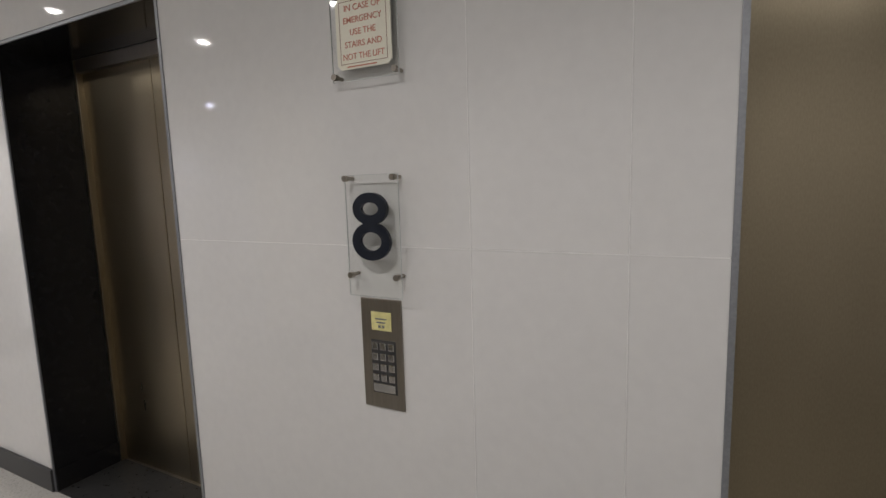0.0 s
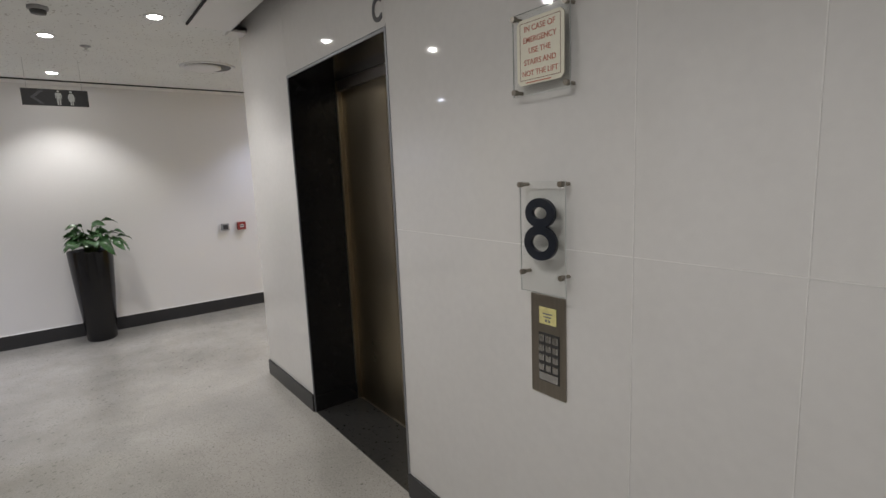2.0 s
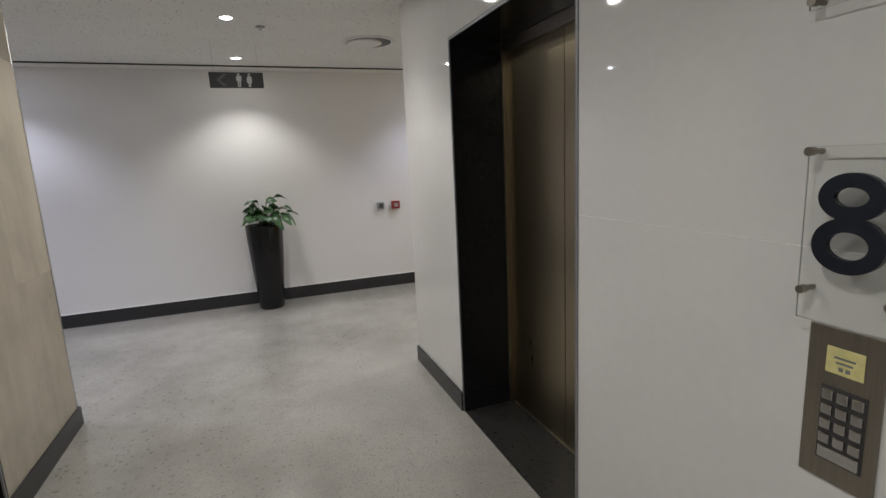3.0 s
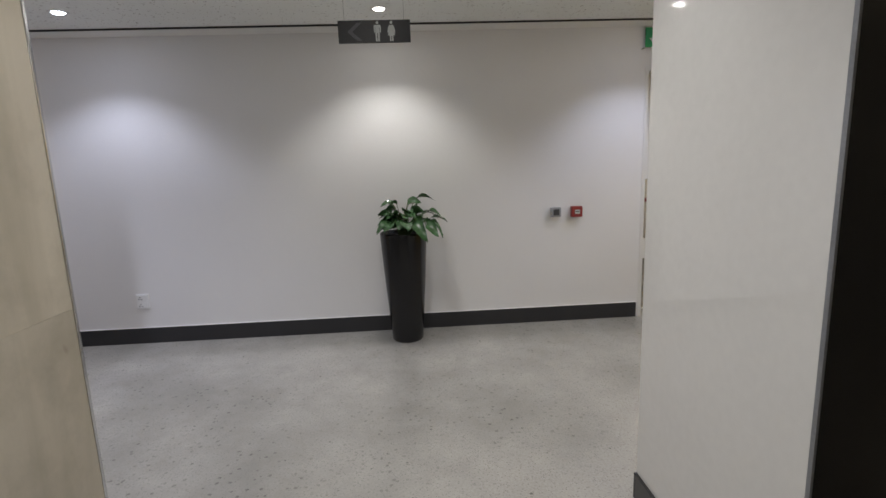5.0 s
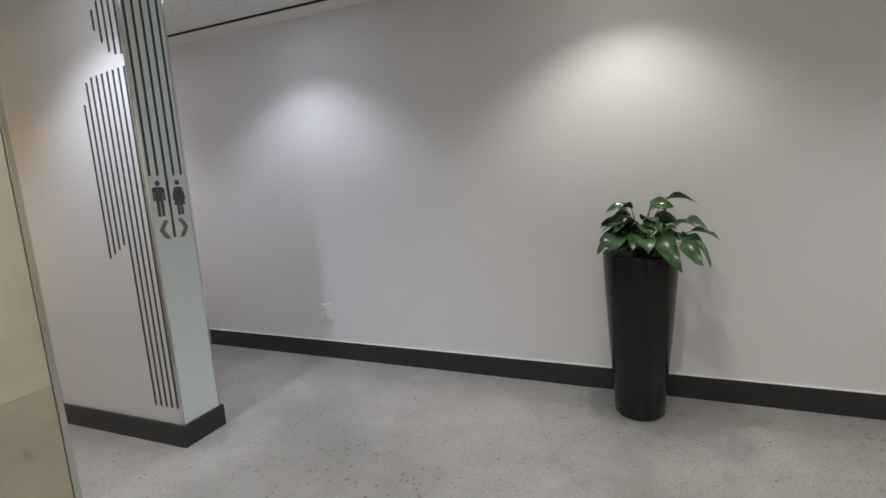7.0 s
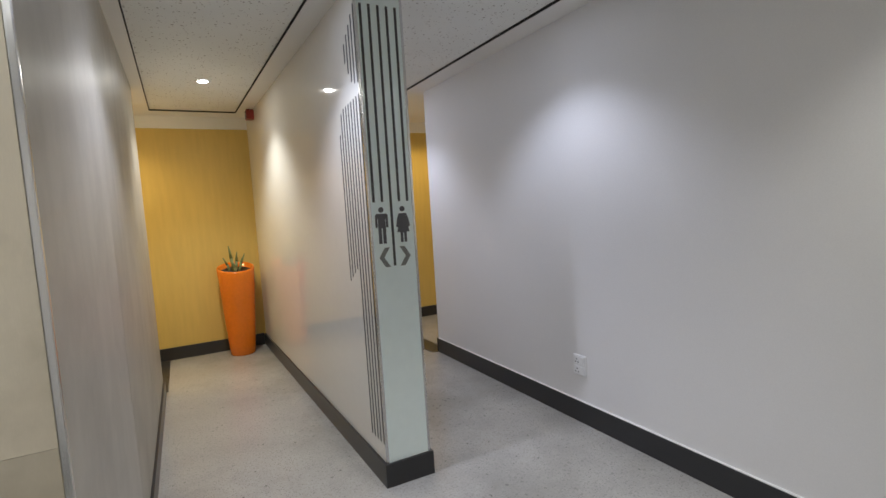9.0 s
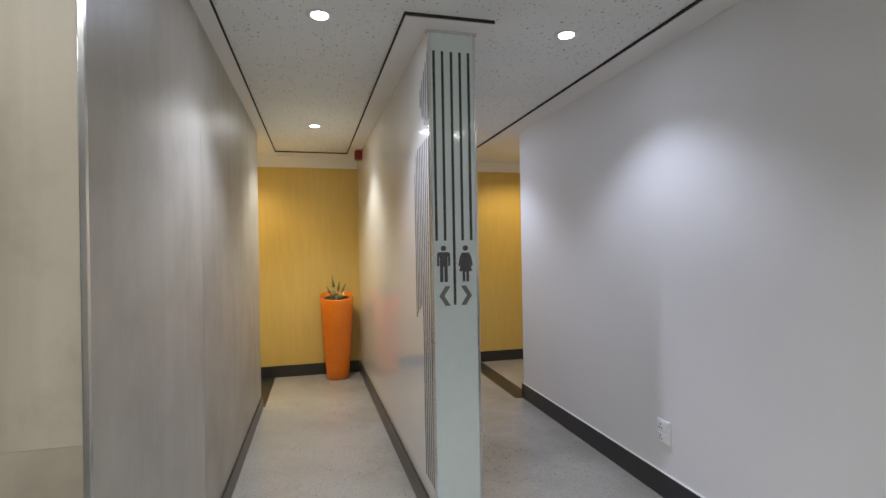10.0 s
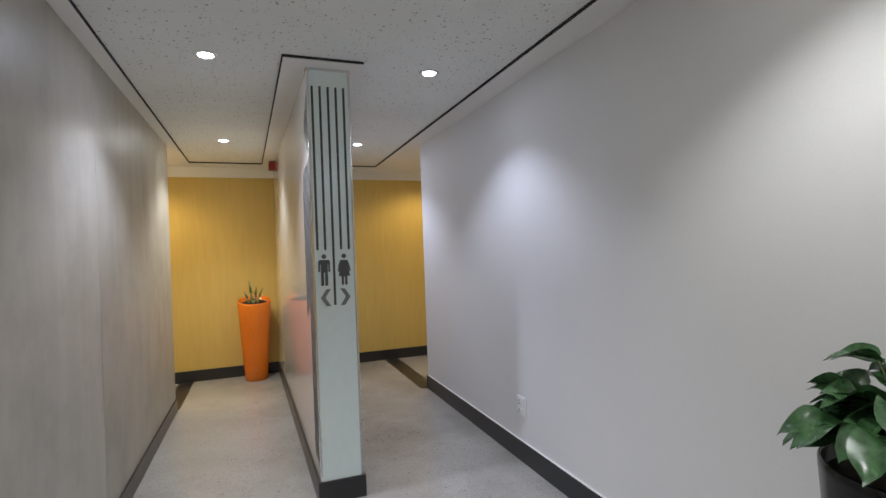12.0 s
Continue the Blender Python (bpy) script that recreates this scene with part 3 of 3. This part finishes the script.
# ---- glass-clad partition ----
PX0, PX1, PY = -4.035, -3.79, -1.69
partition = setting("partition", skew(boxes((PX0 + 0.008, PX1 - 0.008, YEL_Y, PY - 0.008, 0, CEIL + 0.03))), M_WALL, "white partition clad in glossy white glass")
part("panel", skew(boxes((PX1 - 0.008, PX1, YEL_Y + 0.02, PY - 0.012, 0.1, CEIL - 0.002))), M_GLASS_WHITE, partition, "glossy white glass panel")
part("panel", boxes((PX0, PX0 + 0.008, YEL_Y + 0.02, PY - 0.012, 0.1, CEIL - 0.002)), M_GLASS_WHITE, partition, "glossy white glass panel")
part("panel", boxes((PX0 + 0.012, PX1 - 0.012, PY - 0.008, PY, 0.1, CEIL - 0.002)), M_GLASS_AQUA, partition, "pale aqua glass end panel")
part("corner_trim", boxes((PX1 - 0.012, PX1 + 0.002, PY - 0.012, PY + 0.002, 0.1, CEIL - 0.002), bevel=0.002), M_ALU, partition, "aluminium corner strip")
part("corner_trim", boxes((PX0 - 0.002, PX0 + 0.012, PY - 0.012, PY + 0.002, 0.1, CEIL - 0.002), bevel=0.002), M_ALU, partition, "aluminium corner strip")
part("top_channel", boxes((PX0 - 0.008, PX1 + 0.008, PY - 0.03, PY + 0.008, CEIL - 0.030, CEIL - 0.0165), bevel=0.001), M_ALU, partition, "aluminium top channel")
setting("baseboard", boxes((PX0 - K, PX1 + K, PY, PY + K, 0, 0.125), bevel=0.002), M_SKIRT, "dark grey skirting on the partition end")
setting("baseboard", skew(boxes((PX1, PX1 + K, YEL_Y + K, PY, 0, 0.125))), M_SKIRT, "dark grey skirting along the partition")
setting("baseboard", boxes((PX0 - K, PX0, YEL_Y + K, PY, 0, 0.125), bevel=0.002), M_SKIRT, "dark grey skirting along the partition")


def figure(woman, h):
    """Outline of a washroom pictogram, h high, standing on the origin."""
    head = disc(0.075 * h, 18, 0, 0.925 * h)
    if woman:
        body = [(-0.13, .80), (.13, .80), (.20, .66), (.25, .44), (.19, .42), (.14, .58), (.22, .28), (.11, .28), (.11, 0), (.02, 0), (.02, .26), (-.02, .26), (-.02, 0), (-.11, 0), (-.11, .28), (-.22, .28), (-.14, .58), (-.19, .42), (-.25, .44), (-.20, .66)]
    else:
        body = [(-.17, .82), (.17, .82), (.22, .77), (.22, .44), (.15, .44), (.15, .68), (.13, .68), (.13, 0), (.02, 0), (.02, .42), (-.02, .42), (-.02, 0), (-.13, 0), (-.13, .68), (-.15, .68), (-.15, .44), (-.22, .44), (-.22, .77)]
    return head, [(x * h * 0.84, z * h) for x, z in body]


def pictogram(woman, h, m, depth=0.002):
    head, body = figure(woman, h)
    return join(prism(head, depth, m), prism(body, depth, m))


def chevron(w, h, t, m, flip=1, depth=0.002):
    o = [(w / 2, h / 2), (w / 2 - t, h / 2), (-w / 2, 0), (w / 2 - t, -h / 2), (w / 2, -h / 2), (-w / 2 + t, 0)]
    return prism([(x * flip, z) for x, z in o], depth, m)


wash = thing("washroom_sign", "charcoal striped washroom sign with two figures", "sign")
FACE = pose(0, PY + 0.0005, 0, 0, 0, 180)
for i, sx in enumerate((-3.818, -3.862, -3.908, -3.953, -3.998)):
    part("stripe", boxes((sx - 0.0065, sx + 0.0065, PY, PY + 0.0015, 1.135 if i == 2 else 1.457, 2.405)), M_STRIPE, wash)
part("man_figure", pictogram(False, 0.182, pose(-3.852, PY + 0.0005, 1.250, 0, 0, 180)), M_DIMFILM, wash)
part("woman_figure", pictogram(True, 0.182, pose(-3.966, PY + 0.0005, 1.250, 0, 0, 180)), M_DIMFILM, wash)
part("arrow", chevron(0.058, 0.098, 0.026, pose(-3.856, PY + 0.0005, 1.180, 0, 0, 180), 1), M_GREYFILM, wash, "grey chevron")
part("arrow", chevron(0.058, 0.098, 0.026, pose(-3.968, PY + 0.0005, 1.180, 0, 0, 180), -1), M_GREYFILM, wash, "grey chevron")
for i in range(9):
    sy = -1.712 - 0.041 * i
    zt = 1.985 - (0.045 if i == 7 else 0.15 if i == 8 else 0.004 * i)
    fx = PX1 + 0.085 * (-1.69 - sy) / 3.5
    zb = 0.22 if i < 5 else 1.11 - 0.024 * (i - 5)
    part("stripe", boxes((fx - 0.001, fx + 0.0015, sy - 0.0065, sy + 0.0065, zb, zt)), M_STRIPE, wash)
    if i < 5:
        part("stripe", boxes((fx - 0.001, fx + 0.0015, sy - 0.0065, sy + 0.0065, 2.04 + (0, 0.004, 0.02, 0.07, 0.13)[i], 2.405 - 0.035 * i)), M_STRIPE, wash)

alarm = thing("alarm_sounder", "small red fire alarm sounder on the partition", "alarm")
part("body", boxes((PX1 + 0.07, PX1 + 0.145, -4.76, -4.66, 2.405, 2.50), bevel=0.008), M_RED, alarm)
part("grille", boxes(*[(PX1 + 0.145, PX1 + 0.148, -4.75, -4.67, 2.415 + 0.016 * i, 2.423 + 0.016 * i) for i in range(5)]), M_DARKPLASTIC, alarm)

# ---- ceiling fittings ----
DETAIL = "round recessed ceiling downlight with a white rim, switched on"
for lx, ly, watts, colour in DOWNLIGHTS:
    dl = thing("downlight", DETAIL, "ceiling light", "ceiling downlights")
    part("rim", lathe([(0.048, CEIL + 0.004), (0.062, CEIL + 0.002), (0.062, CEIL - 0.004), (0.052, CEIL - 0.007), (0.040, CEIL - 0.004)], lx, ly, 32), M_WHITEPLASTIC, dl, smooth=True)
    part("lens", lathe([(0.040, CEIL - 0.003), (0.039, CEIL - 0.0075), (0.026, CEIL - 0.009)], lx, ly, 32), M_LENS_COOL if colour is COOL else M_LENS, dl, "glowing lens", smooth=True)

vent = thing("air_vent", "round white ceiling air vent with dark gap", "air vent")
part("rim", lathe([(0.225, CEIL), (0.225, CEIL - 0.006), (0.205, CEIL - 0.012), (0.195, CEIL - 0.004)], -3.77, 1.58), M_WHITEPLASTIC, vent, smooth=True)
part("gap", lathe([(0.19, CEIL - 0.001), (0.19, CEIL - 0.005), (0.1, CEIL - 0.006)], -3.77, 1.58), M_DARKPLASTIC, vent, "dark throat")
part("disc", lathe([(0.15, CEIL - 0.006), (0.15, CEIL - 0.016), (0.135, CEIL - 0.021), (0.05, CEIL - 0.022)], -3.775, 1.538), M_WHITEPLASTIC, vent, "white deflector disc", smooth=True)
det = thing("smoke_detector", "dark round smoke detector on the ceiling", "smoke detector")
part("base", lathe([(0.05, CEIL), (0.05, CEIL - 0.015), (0.042, CEIL - 0.02)], -2.6, 0.44, 24), M_GREYPLASTIC, det, smooth=True)
part("head", lathe([(0.04, CEIL - 0.02), (0.036, CEIL - 0.038), (0.015, CEIL - 0.043)], -2.6, 0.44, 24), M_DARKPLASTIC, det, smooth=True)
spr = thing("sprinkler", "small grey ceiling sprinkler head", "sprinkler")
part("rose", lathe([(0.034, CEIL), (0.034, CEIL - 0.005), (0.015, CEIL - 0.012)], -3.43, 0.685, 20), M_GREYPLASTIC, spr, smooth=True)
part("head", lathe([(0.01, CEIL - 0.012), (0.008, CEIL - 0.03), (0.02, CEIL - 0.032), (0.02, CEIL - 0.035)], -3.43, 0.685, 16), M_CHROME, spr)

# ---- hanging washroom sign ----
hang = thing("hanging_sign", "dark hanging washroom sign with grey arrow and pale figures", "sign")
SX = -3.976
part("board", boxes((SX - 0.012, SX, 0.262, 0.686, 2.165, 2.292), bevel=0.002), M_BLACK, hang)
RIGHT = 90
part("arrow", chevron(0.085, 0.10, 0.028, pose(SX, 0.358, 2.228, 0, 0, RIGHT), 1), M_DIMFILM, hang, "dark grey chevron")
part("man_figure", pictogram(False, 0.112, pose(SX, 0.492, 2.173, 0, 0, RIGHT)), M_SIGNWHITE, hang)
part("woman_figure", pictogram(True, 0.112, pose(SX, 0.574, 2.173, 0, 0, RIGHT)), M_SIGNWHITE, hang)
for wy in (0.30, 0.65):
    part("hanger", rod((SX - 0.006, wy, 2.29), (SX - 0.006, wy, CEIL), 0.0015, 6), M_CHROME, hang, "thin wire hanger")

# ---- white wall fittings ----
grey = thing("call_point", "small grey wall switch box beside the alarm point", "call point")
part("box", boxes((PLANT_X, PLANT_X + 0.045, 1.852, 1.936, 0.95, 1.032), bevel=0.005), M_GREYPLASTIC, grey)
part("face", boxes((PLANT_X + 0.045, PLANT_X + 0.048, 1.868, 1.92, 0.965, 1.017), bevel=0.001), M_DARKPLASTIC, grey)
red = thing("fire_call_point", "red break-glass fire alarm call point on wall", "fire alarm")
part("box", boxes((PLANT_X, PLANT_X + 0.05, 2.03, 2.125, 0.944, 1.036), bevel=0.006), M_RED, red)
part("glass", boxes((PLANT_X + 0.05, PLANT_X + 0.053, 2.056, 2.1, 0.972, 1.008), bevel=0.001), M_SIGNWHITE, red, "white break-glass pane")
part("mark", boxes((PLANT_X + 0.053, PLANT_X + 0.0545, 2.06, 2.095, 0.988, 0.996)), M_DARKPLASTIC, red)
sock = thing("wall_socket", "white double wall socket above the skirting", "socket")
part("plate", boxes((PLANT_X, PLANT_X + 0.012, -1.735, -1.63, 0.305, 0.437), bevel=0.004), M_WHITEPLASTIC, sock)
for sz in (0.402, 0.34):
    part("outlet", boxes((PLANT_X + 0.012, PLANT_X + 0.016, -1.722, -1.643, sz - 0.026, sz + 0.026), bevel=0.002), M_WHITEPLASTIC, sock)
    part("pin_holes", boxes(*[(PLANT_X + 0.016, PLANT_X + 0.0166, -1.70 + dy - 0.004, -1.70 + dy + 0.004, sz + dz - 0.004, sz + dz + 0.004) for dy, dz in ((0, 0.008), (-0.011, -0.01), (0.011, -0.01))]), M_DARKPLASTIC, sock)

exitsign = thing("exit_sign", "two green emergency exit pictograms on clear plate", "exit sign")
ex = PLANT_X + 0.022
part("plate", boxes((ex - 0.004, ex, 2.625, 3.015, 2.322, 2.505), bevel=0.001), M_CLEAR, exitsign, "clear acrylic plate")
for ey in (2.645, 2.845):
    part("panel", boxes((ex, ex + 0.003, ey, ey + 0.155, 2.338, 2.493)), M_GREEN, exitsign, "green pictogram panel")
part("arrow", prism([(-0.018, .055), (.018, .055), (.018, -.005), (.045, -.005), (0, -.058), (-.045, -.005), (-.018, -.005)], 0.002, pose(ex + 0.003, 2.7225, 2.4155, 0, 0, RIGHT)), M_SIGNWHITE, exitsign, "white down arrow")
part("running_figure", join(prism(disc(0.013, 14, 0.018, 0.05), 0.002, pose(ex + 0.003, 2.9225, 2.4155, 0, 0, RIGHT)),
     prism([(-.02, .032), (.02, .03), (.045, .005), (.036, -.002), (.016, .012), (.006, -.012), (.03, -.03), (.026, -.062), (.014, -.062), (.014, -.036), (-.014, -.02), (-.04, -.05), (-.05, -.042), (-.016, -.004), (-.012, .018), (-.034, .004), (-.042, .012)], 0.002, pose(ex + 0.003, 2.9225, 2.4155, 0, 0, RIGHT))), M_SIGNWHITE, exitsign, "white running figure")
for ey in (2.63, 3.01):
    part("standoff_pin", rod((PLANT_X, ey, 2.328), (ex + 0.006, ey, 2.328), 0.007, 12), M_CHROME, exitsign)

# ---- fire door ----
door = tagged(finish("door_1", boxes((DX - 0.045, DX, DY0 + 0.035, DY1 - 0.035, 0.006, 2.145), bevel=0.002), M_DOOR, None, "closed white door with steel plates and red bolt"), kind="structure")
part("frame", boxes((DX - 0.06, PLANT_X + 0.004, DY0, DY0 + 0.03, 0, 2.18), (DX - 0.06, PLANT_X + 0.004, DY1 - 0.03, DY1, 0, 2.18), (DX - 0.06, PLANT_X + 0.004, DY0 + 0.03, DY1 - 0.03, 2.15, 2.18)), M_DOOR, door, "white door frame")
part("kick_plate", boxes((DX, DX + 0.003, DY0 + 0.045, DY1 - 0.05, 0.02, 0.50)), M_KICK, door, "brushed steel kick plate")
part("push_plate", boxes((DX, DX + 0.003, 2.785, 2.925, 0.69, 1.24)), M_KICK, door, "brushed steel push plate")
bolt = part("bolt", boxes((DX + 0.003, DX + 0.045, 2.79, 2.845, 1.03, 1.065), (DX + 0.003, DX + 0.03, 2.845, 2.885, 1.035, 1.06), bevel=0.006), M_RED, door, "red emergency bolt")
part("lock_mark", boxes((DX + 0.003, DX + 0.005, 2.84, 2.865, 0.92, 0.99)), M_GREYPLASTIC, door)

# ---- planters ----
def leaf_mesh(base, way, length, width, droop, roll):
    """A pointed, folded and drooping leaf blade from its base along a direction."""
    way = Vector(way).normalized()
    side = way.cross(Vector((0, 0, 1))).normalized()
    side = Matrix.Rotation(roll, 3, way) @ side
    up = side.cross(way).normalized()
    bm = bmesh.new()
    rows = []
    N = 9
    for i in range(N):
        u = i / (N - 1)
        w = width * (math.sin(math.pi * min(1, u * 0.93 + 0.05)) ** 0.62) * (1 - 0.22 * u) if u < 1 else 0.002
        c = Vector(base) + way * (length * u) + Vector((0, 0, -droop * length * u * u))
        ripple = 0.16 * width * math.sin(u * 8 + roll * 7)
        rows.append([bm.verts.new(c + side * (w * k) + up * (abs(k) * w * 0.35 + ripple * k)) for k in (-0.5, -0.25, 0, 0.25, 0.5)])
    for a, b in zip(rows, rows[1:]):
        for k in range(4):
            bm.faces.new((a[k], a[k + 1], b[k + 1], b[k]))
    return bm


def leafy(parent, cx, cy, z):
    rnd = random.Random(5)
    # angle from the x axis, reach, height, leaf length, width, droop
    chosen = [
        # the tall ones in the middle and the long arm
        (98, 0.11, 0.27, 0.22, 0.10, 0.55), (80, 0.05, 0.25, 0.15, 0.08, 0.5), (30, 0.03, 0.18, 0.15, 0.09, 0.5), (-60, 0.05, 0.24, 0.15, 0.08, 0.45), (-88, 0.07, 0.24, 0.14, 0.07, 0.6),
        (125, 0.06, 0.22, 0.13, 0.08, 0.5), (-130, 0.06, 0.19, 0.13, 0.08, 0.4), (10, 0.06, 0.14, 0.15, 0.10, 0.5), (60, 0.08, 0.17, 0.15, 0.09, 0.5),
        # the arms that hang out past the rim
        (80, 0.20, 0.17, 0.18, 0.10, 0.85), (44, 0.27, 0.11, 0.19, 0.11, 0.95), (36, 0.30, 0.09, 0.17, 0.10, 0.8), (92, 0.16, 0.15, 0.17, 0.09, 0.7), (52, 0.17, 0.12, 0.17, 0.10, 0.6), (70, 0.24, 0.12, 0.16, 0.10, 0.5),
        # the near side of the rim
        (28, 0.14, 0.10, 0.23, 0.13, 0.95), (-35, 0.13, 0.09, 0.15, 0.10, 0.6), (-62, 0.12, 0.08, 0.16, 0.10, 0.65), (-5, 0.12, 0.10, 0.13, 0.09, 0.6),
        (58, 0.20, 0.10, 0.15, 0.10, 0.6), (12, 0.15, 0.10, 0.15, 0.10, 0.6), (-20, 0.14, 0.10, 0.14, 0.09, 0.6),
        # the other side
        (-90, 0.10, 0.07, 0.15, 0.09, 0.7), (-78, 0.09, 0.12, 0.15, 0.09, 0.6), (-100, 0.10, 0.13, 0.14, 0.08, 0.6), (-70, 0.10, 0.16, 0.14, 0.07, 0.4), (-50, 0.15, 0.10, 0.14, 0.08, 0.6),
        (160, 0.06, 0.14, 0.10, 0.07, 0.6), (-160, 0.06, 0.13, 0.10, 0.07, 0.6),
    ]
    for _ in range(38):
        chosen.append((rnd.uniform(-120, 120), rnd.uniform(0.01, 0.10), rnd.uniform(0.07, 0.18), rnd.uniform(0.10, 0.15), rnd.uniform(0.06, 0.09), rnd.uniform(0.3, 0.7)))
    for ang, reach, h, ln, wd, droop in chosen:
        a = radians(ang + rnd.uniform(-8, 8))
        out = Vector((math.cos(a), math.sin(a), 0))
        tip = Vector((cx, cy, z + h)) + out * reach
        foot = Vector((cx, cy, z - 0.05)) + out * 0.03
        bend = (foot + tip) / 2 + Vector((0, 0, 0.04)) - out * 0.02
        part("stem", join(rod(foot, bend, 0.004, 6), rod(bend, tip, 0.0035, 6, 0.0025)), M_STEM, parent, "thin green stem")
        way = out + Vector((0, 0, 0.45 if h > 0.12 else 0.2))
        part("leaf", leaf_mesh(tip, way, ln * 0.82, wd * 1.06, droop, rnd.uniform(-0.9, 0.9)), M_LEAF, parent, smooth=True)


BPX, BPY = -4.865, 0.566
plant = thing("potted_plant", "leafy green plant in a tall tapered black pot", "potted plant")
part("pot", lathe([(0.0, 0.0), (0.118, 0.0), (0.128, 0.012), (0.134, 0.1), (0.162, 0.45), (0.182, 0.75), (0.189, 0.885), (0.189, 0.902), (0.185, 0.908), (0.180, 0.902), (0.178, 0.86), (0.0, 0.855)][1:-1] + [(0.05, 0.855)], BPX, BPY), M_BLACKPOT, plant, "tall tapered glossy black pot", smooth=True)
part("soil", lathe([(0.176, 0.855), (0.174, 0.868), (0.1, 0.876), (0.02, 0.88)], BPX, BPY, 32), M_SOIL, plant, "dark potting soil")
leafy(plant, BPX + 0.015, BPY, 0.90)

OPX, OPY = -3.437, -4.96


def slant(bm):
    """The orange pot's rim is cut aslant, lower towards the corridor."""
    for v in bm.verts:
        if v.co.z > 0.8:
            v.co.z -= 0.22 * (v.co.y - OPY)
    return bm


cactus = thing("potted_plant", "sparse green succulent in a tall orange pot", "potted plant")
part("pot", slant(lathe([(0.112, 0.0), (0.122, 0.01), (0.130, 0.1), (0.152, 0.4), (0.174, 0.75), (0.184, 0.91), (0.182, 0.925), (0.174, 0.928), (0.164, 0.918), (0.157, 0.85), (0.05, 0.845)], OPX, OPY)), M_ORANGE, cactus, "tall tapered glossy orange pot", smooth=True)
part("soil", slant(lathe([(0.155, 0.865), (0.153, 0.88), (0.08, 0.888), (0.02, 0.89)], OPX, OPY, 32)), M_SOIL, cactus, "dark potting soil")
for dx, dy, lean, h, w in ((0.02, 0.0, 0.03, 0.29, 0.016), (-0.03, 0.02, -0.07, 0.20, 0.014), (0.05, -0.02, 0.06, 0.17, 0.013), (-0.01, -0.04, -0.02, 0.22, 0.014), (0.0, 0.05, 0.02, 0.12, 0.012)):
    foot = Vector((OPX + dx, OPY + dy, 0.86))
    part("shoot", join(rod(foot, foot + Vector((lean * 0.4, 0, h * 0.55)), w * 0.8, 8, w), rod(foot + Vector((lean * 0.4, 0, h * 0.54)), foot + Vector((lean, 0, h)), w, 8, w * 0.35)), M_SUCC, cactus, smooth=True)

# ---- timber cladding ----
part("corner_trim", boxes((WOOD_X - 0.003, WOOD_X + 0.012, WOOD_Y - 0.012, WOOD_Y + 0.003, SK, CEIL - 0.003), bevel=0.002), M_ALU, bpy.data.objects["wall_wood"], "aluminium corner strip")
bx = -1.822
widths = (0.45, 0.46)
rnd = random.Random(3)
for i, w in enumerate(widths):
    x1 = bx
    x0 = max(bx - w, WOOD_X + 0.013)
    cuts = [0.02, (1.50, 0.97)[i], (2.3, 2.1)[i], CEIL + 0.15]
    for z0, z1 in zip(cuts, cuts[1:]):
        if z1 - z0 > 0.08:
            part("board", boxes((x0 + 0.0003, x1 - 0.0003, WOOD_Y - 0.012, WOOD_Y, z0 + 0.0003, z1 - 0.0003), bevel=0.0005), M_WOOD, bpy.data.objects["wall_wood"])
    bx -= w
for y0, y1 in ((-1.80, WOOD_Y - 0.013), (-2.95, -1.802), (-4.05, -2.952)):
    part("panel", boxes((WOOD_X, WOOD_X + 0.012, y0, y1, 0.02, CEIL + 0.15)), M_VENEER, bpy.data.objects["wall_wood"], "greyed oak veneer panel")

# ---- lift wall tiles ----
part("grout", boxes((LC1 + 0.014, RC0 - 0.014, LIFT_Y - 0.0008, LIFT_Y + 0.001, 1.2736, 1.2764), (0.3907, 0.3933, LIFT_Y - 0.0008, LIFT_Y + 0.001, SK, 1.2732), (0.3907, 0.3933, LIFT_Y - 0.0008, LIFT_Y + 0.001, 1.2768, 2.6), (0.7687, 0.7713, LIFT_Y - 0.0008, LIFT_Y + 0.001, SK, 1.2732), (0.7687, 0.7713, LIFT_Y - 0.0008, LIFT_Y + 0.001, 1.2768, 2.6)), M_GROUT, bpy.data.objects["wall_lift"], "white grout joints")
part("tile", boxes((-2.72, LC0 - 0.010, LIFT_Y, LIFT_Y + 0.0032, 0.02, TOP), bevel=0.0006), M_TILE, bpy.data.objects["wall_lift"])
cols = [(LC1 + 0.010, 0.392), (0.392, 0.77), (0.77, RC0 - 0.010), (RC1 + 0.010, 2.7), (2.7, 3.4)]
J = 0.0014
for x0, x1 in cols:
    for z0, z1 in ((0.02, 1.275), (1.275, 2.49), (2.49, TOP)):
        part("tile", boxes((x0 + J, x1 - J, LIFT_Y, LIFT_Y + T - 0.001, z0 + J, z1 - J), bevel=0.0006), M_TILE, bpy.data.objects["wall_lift"])
for x0, x1 in ((LC0 - 0.010, LC1 + 0.010), (RC0 - 0.010, RC1 + 0.010)):
    for z0, z1 in ((OPEN_Z + 0.016, 2.49), (2.49, TOP)):
        part("tile", boxes((x0 + J, x1 - J, LIFT_Y, LIFT_Y + T - 0.001, z0 + J, z1 - J), bevel=0.0006), M_TILE, bpy.data.objects["wall_lift"])
for y0, y1 in ((LIFT_Y, 2.5),):
    part("tile", boxes((-2.734, -2.7205, y0, y1, 0.02, TOP), bevel=0.0006), M_TILE, bpy.data.objects["wall_lift"])
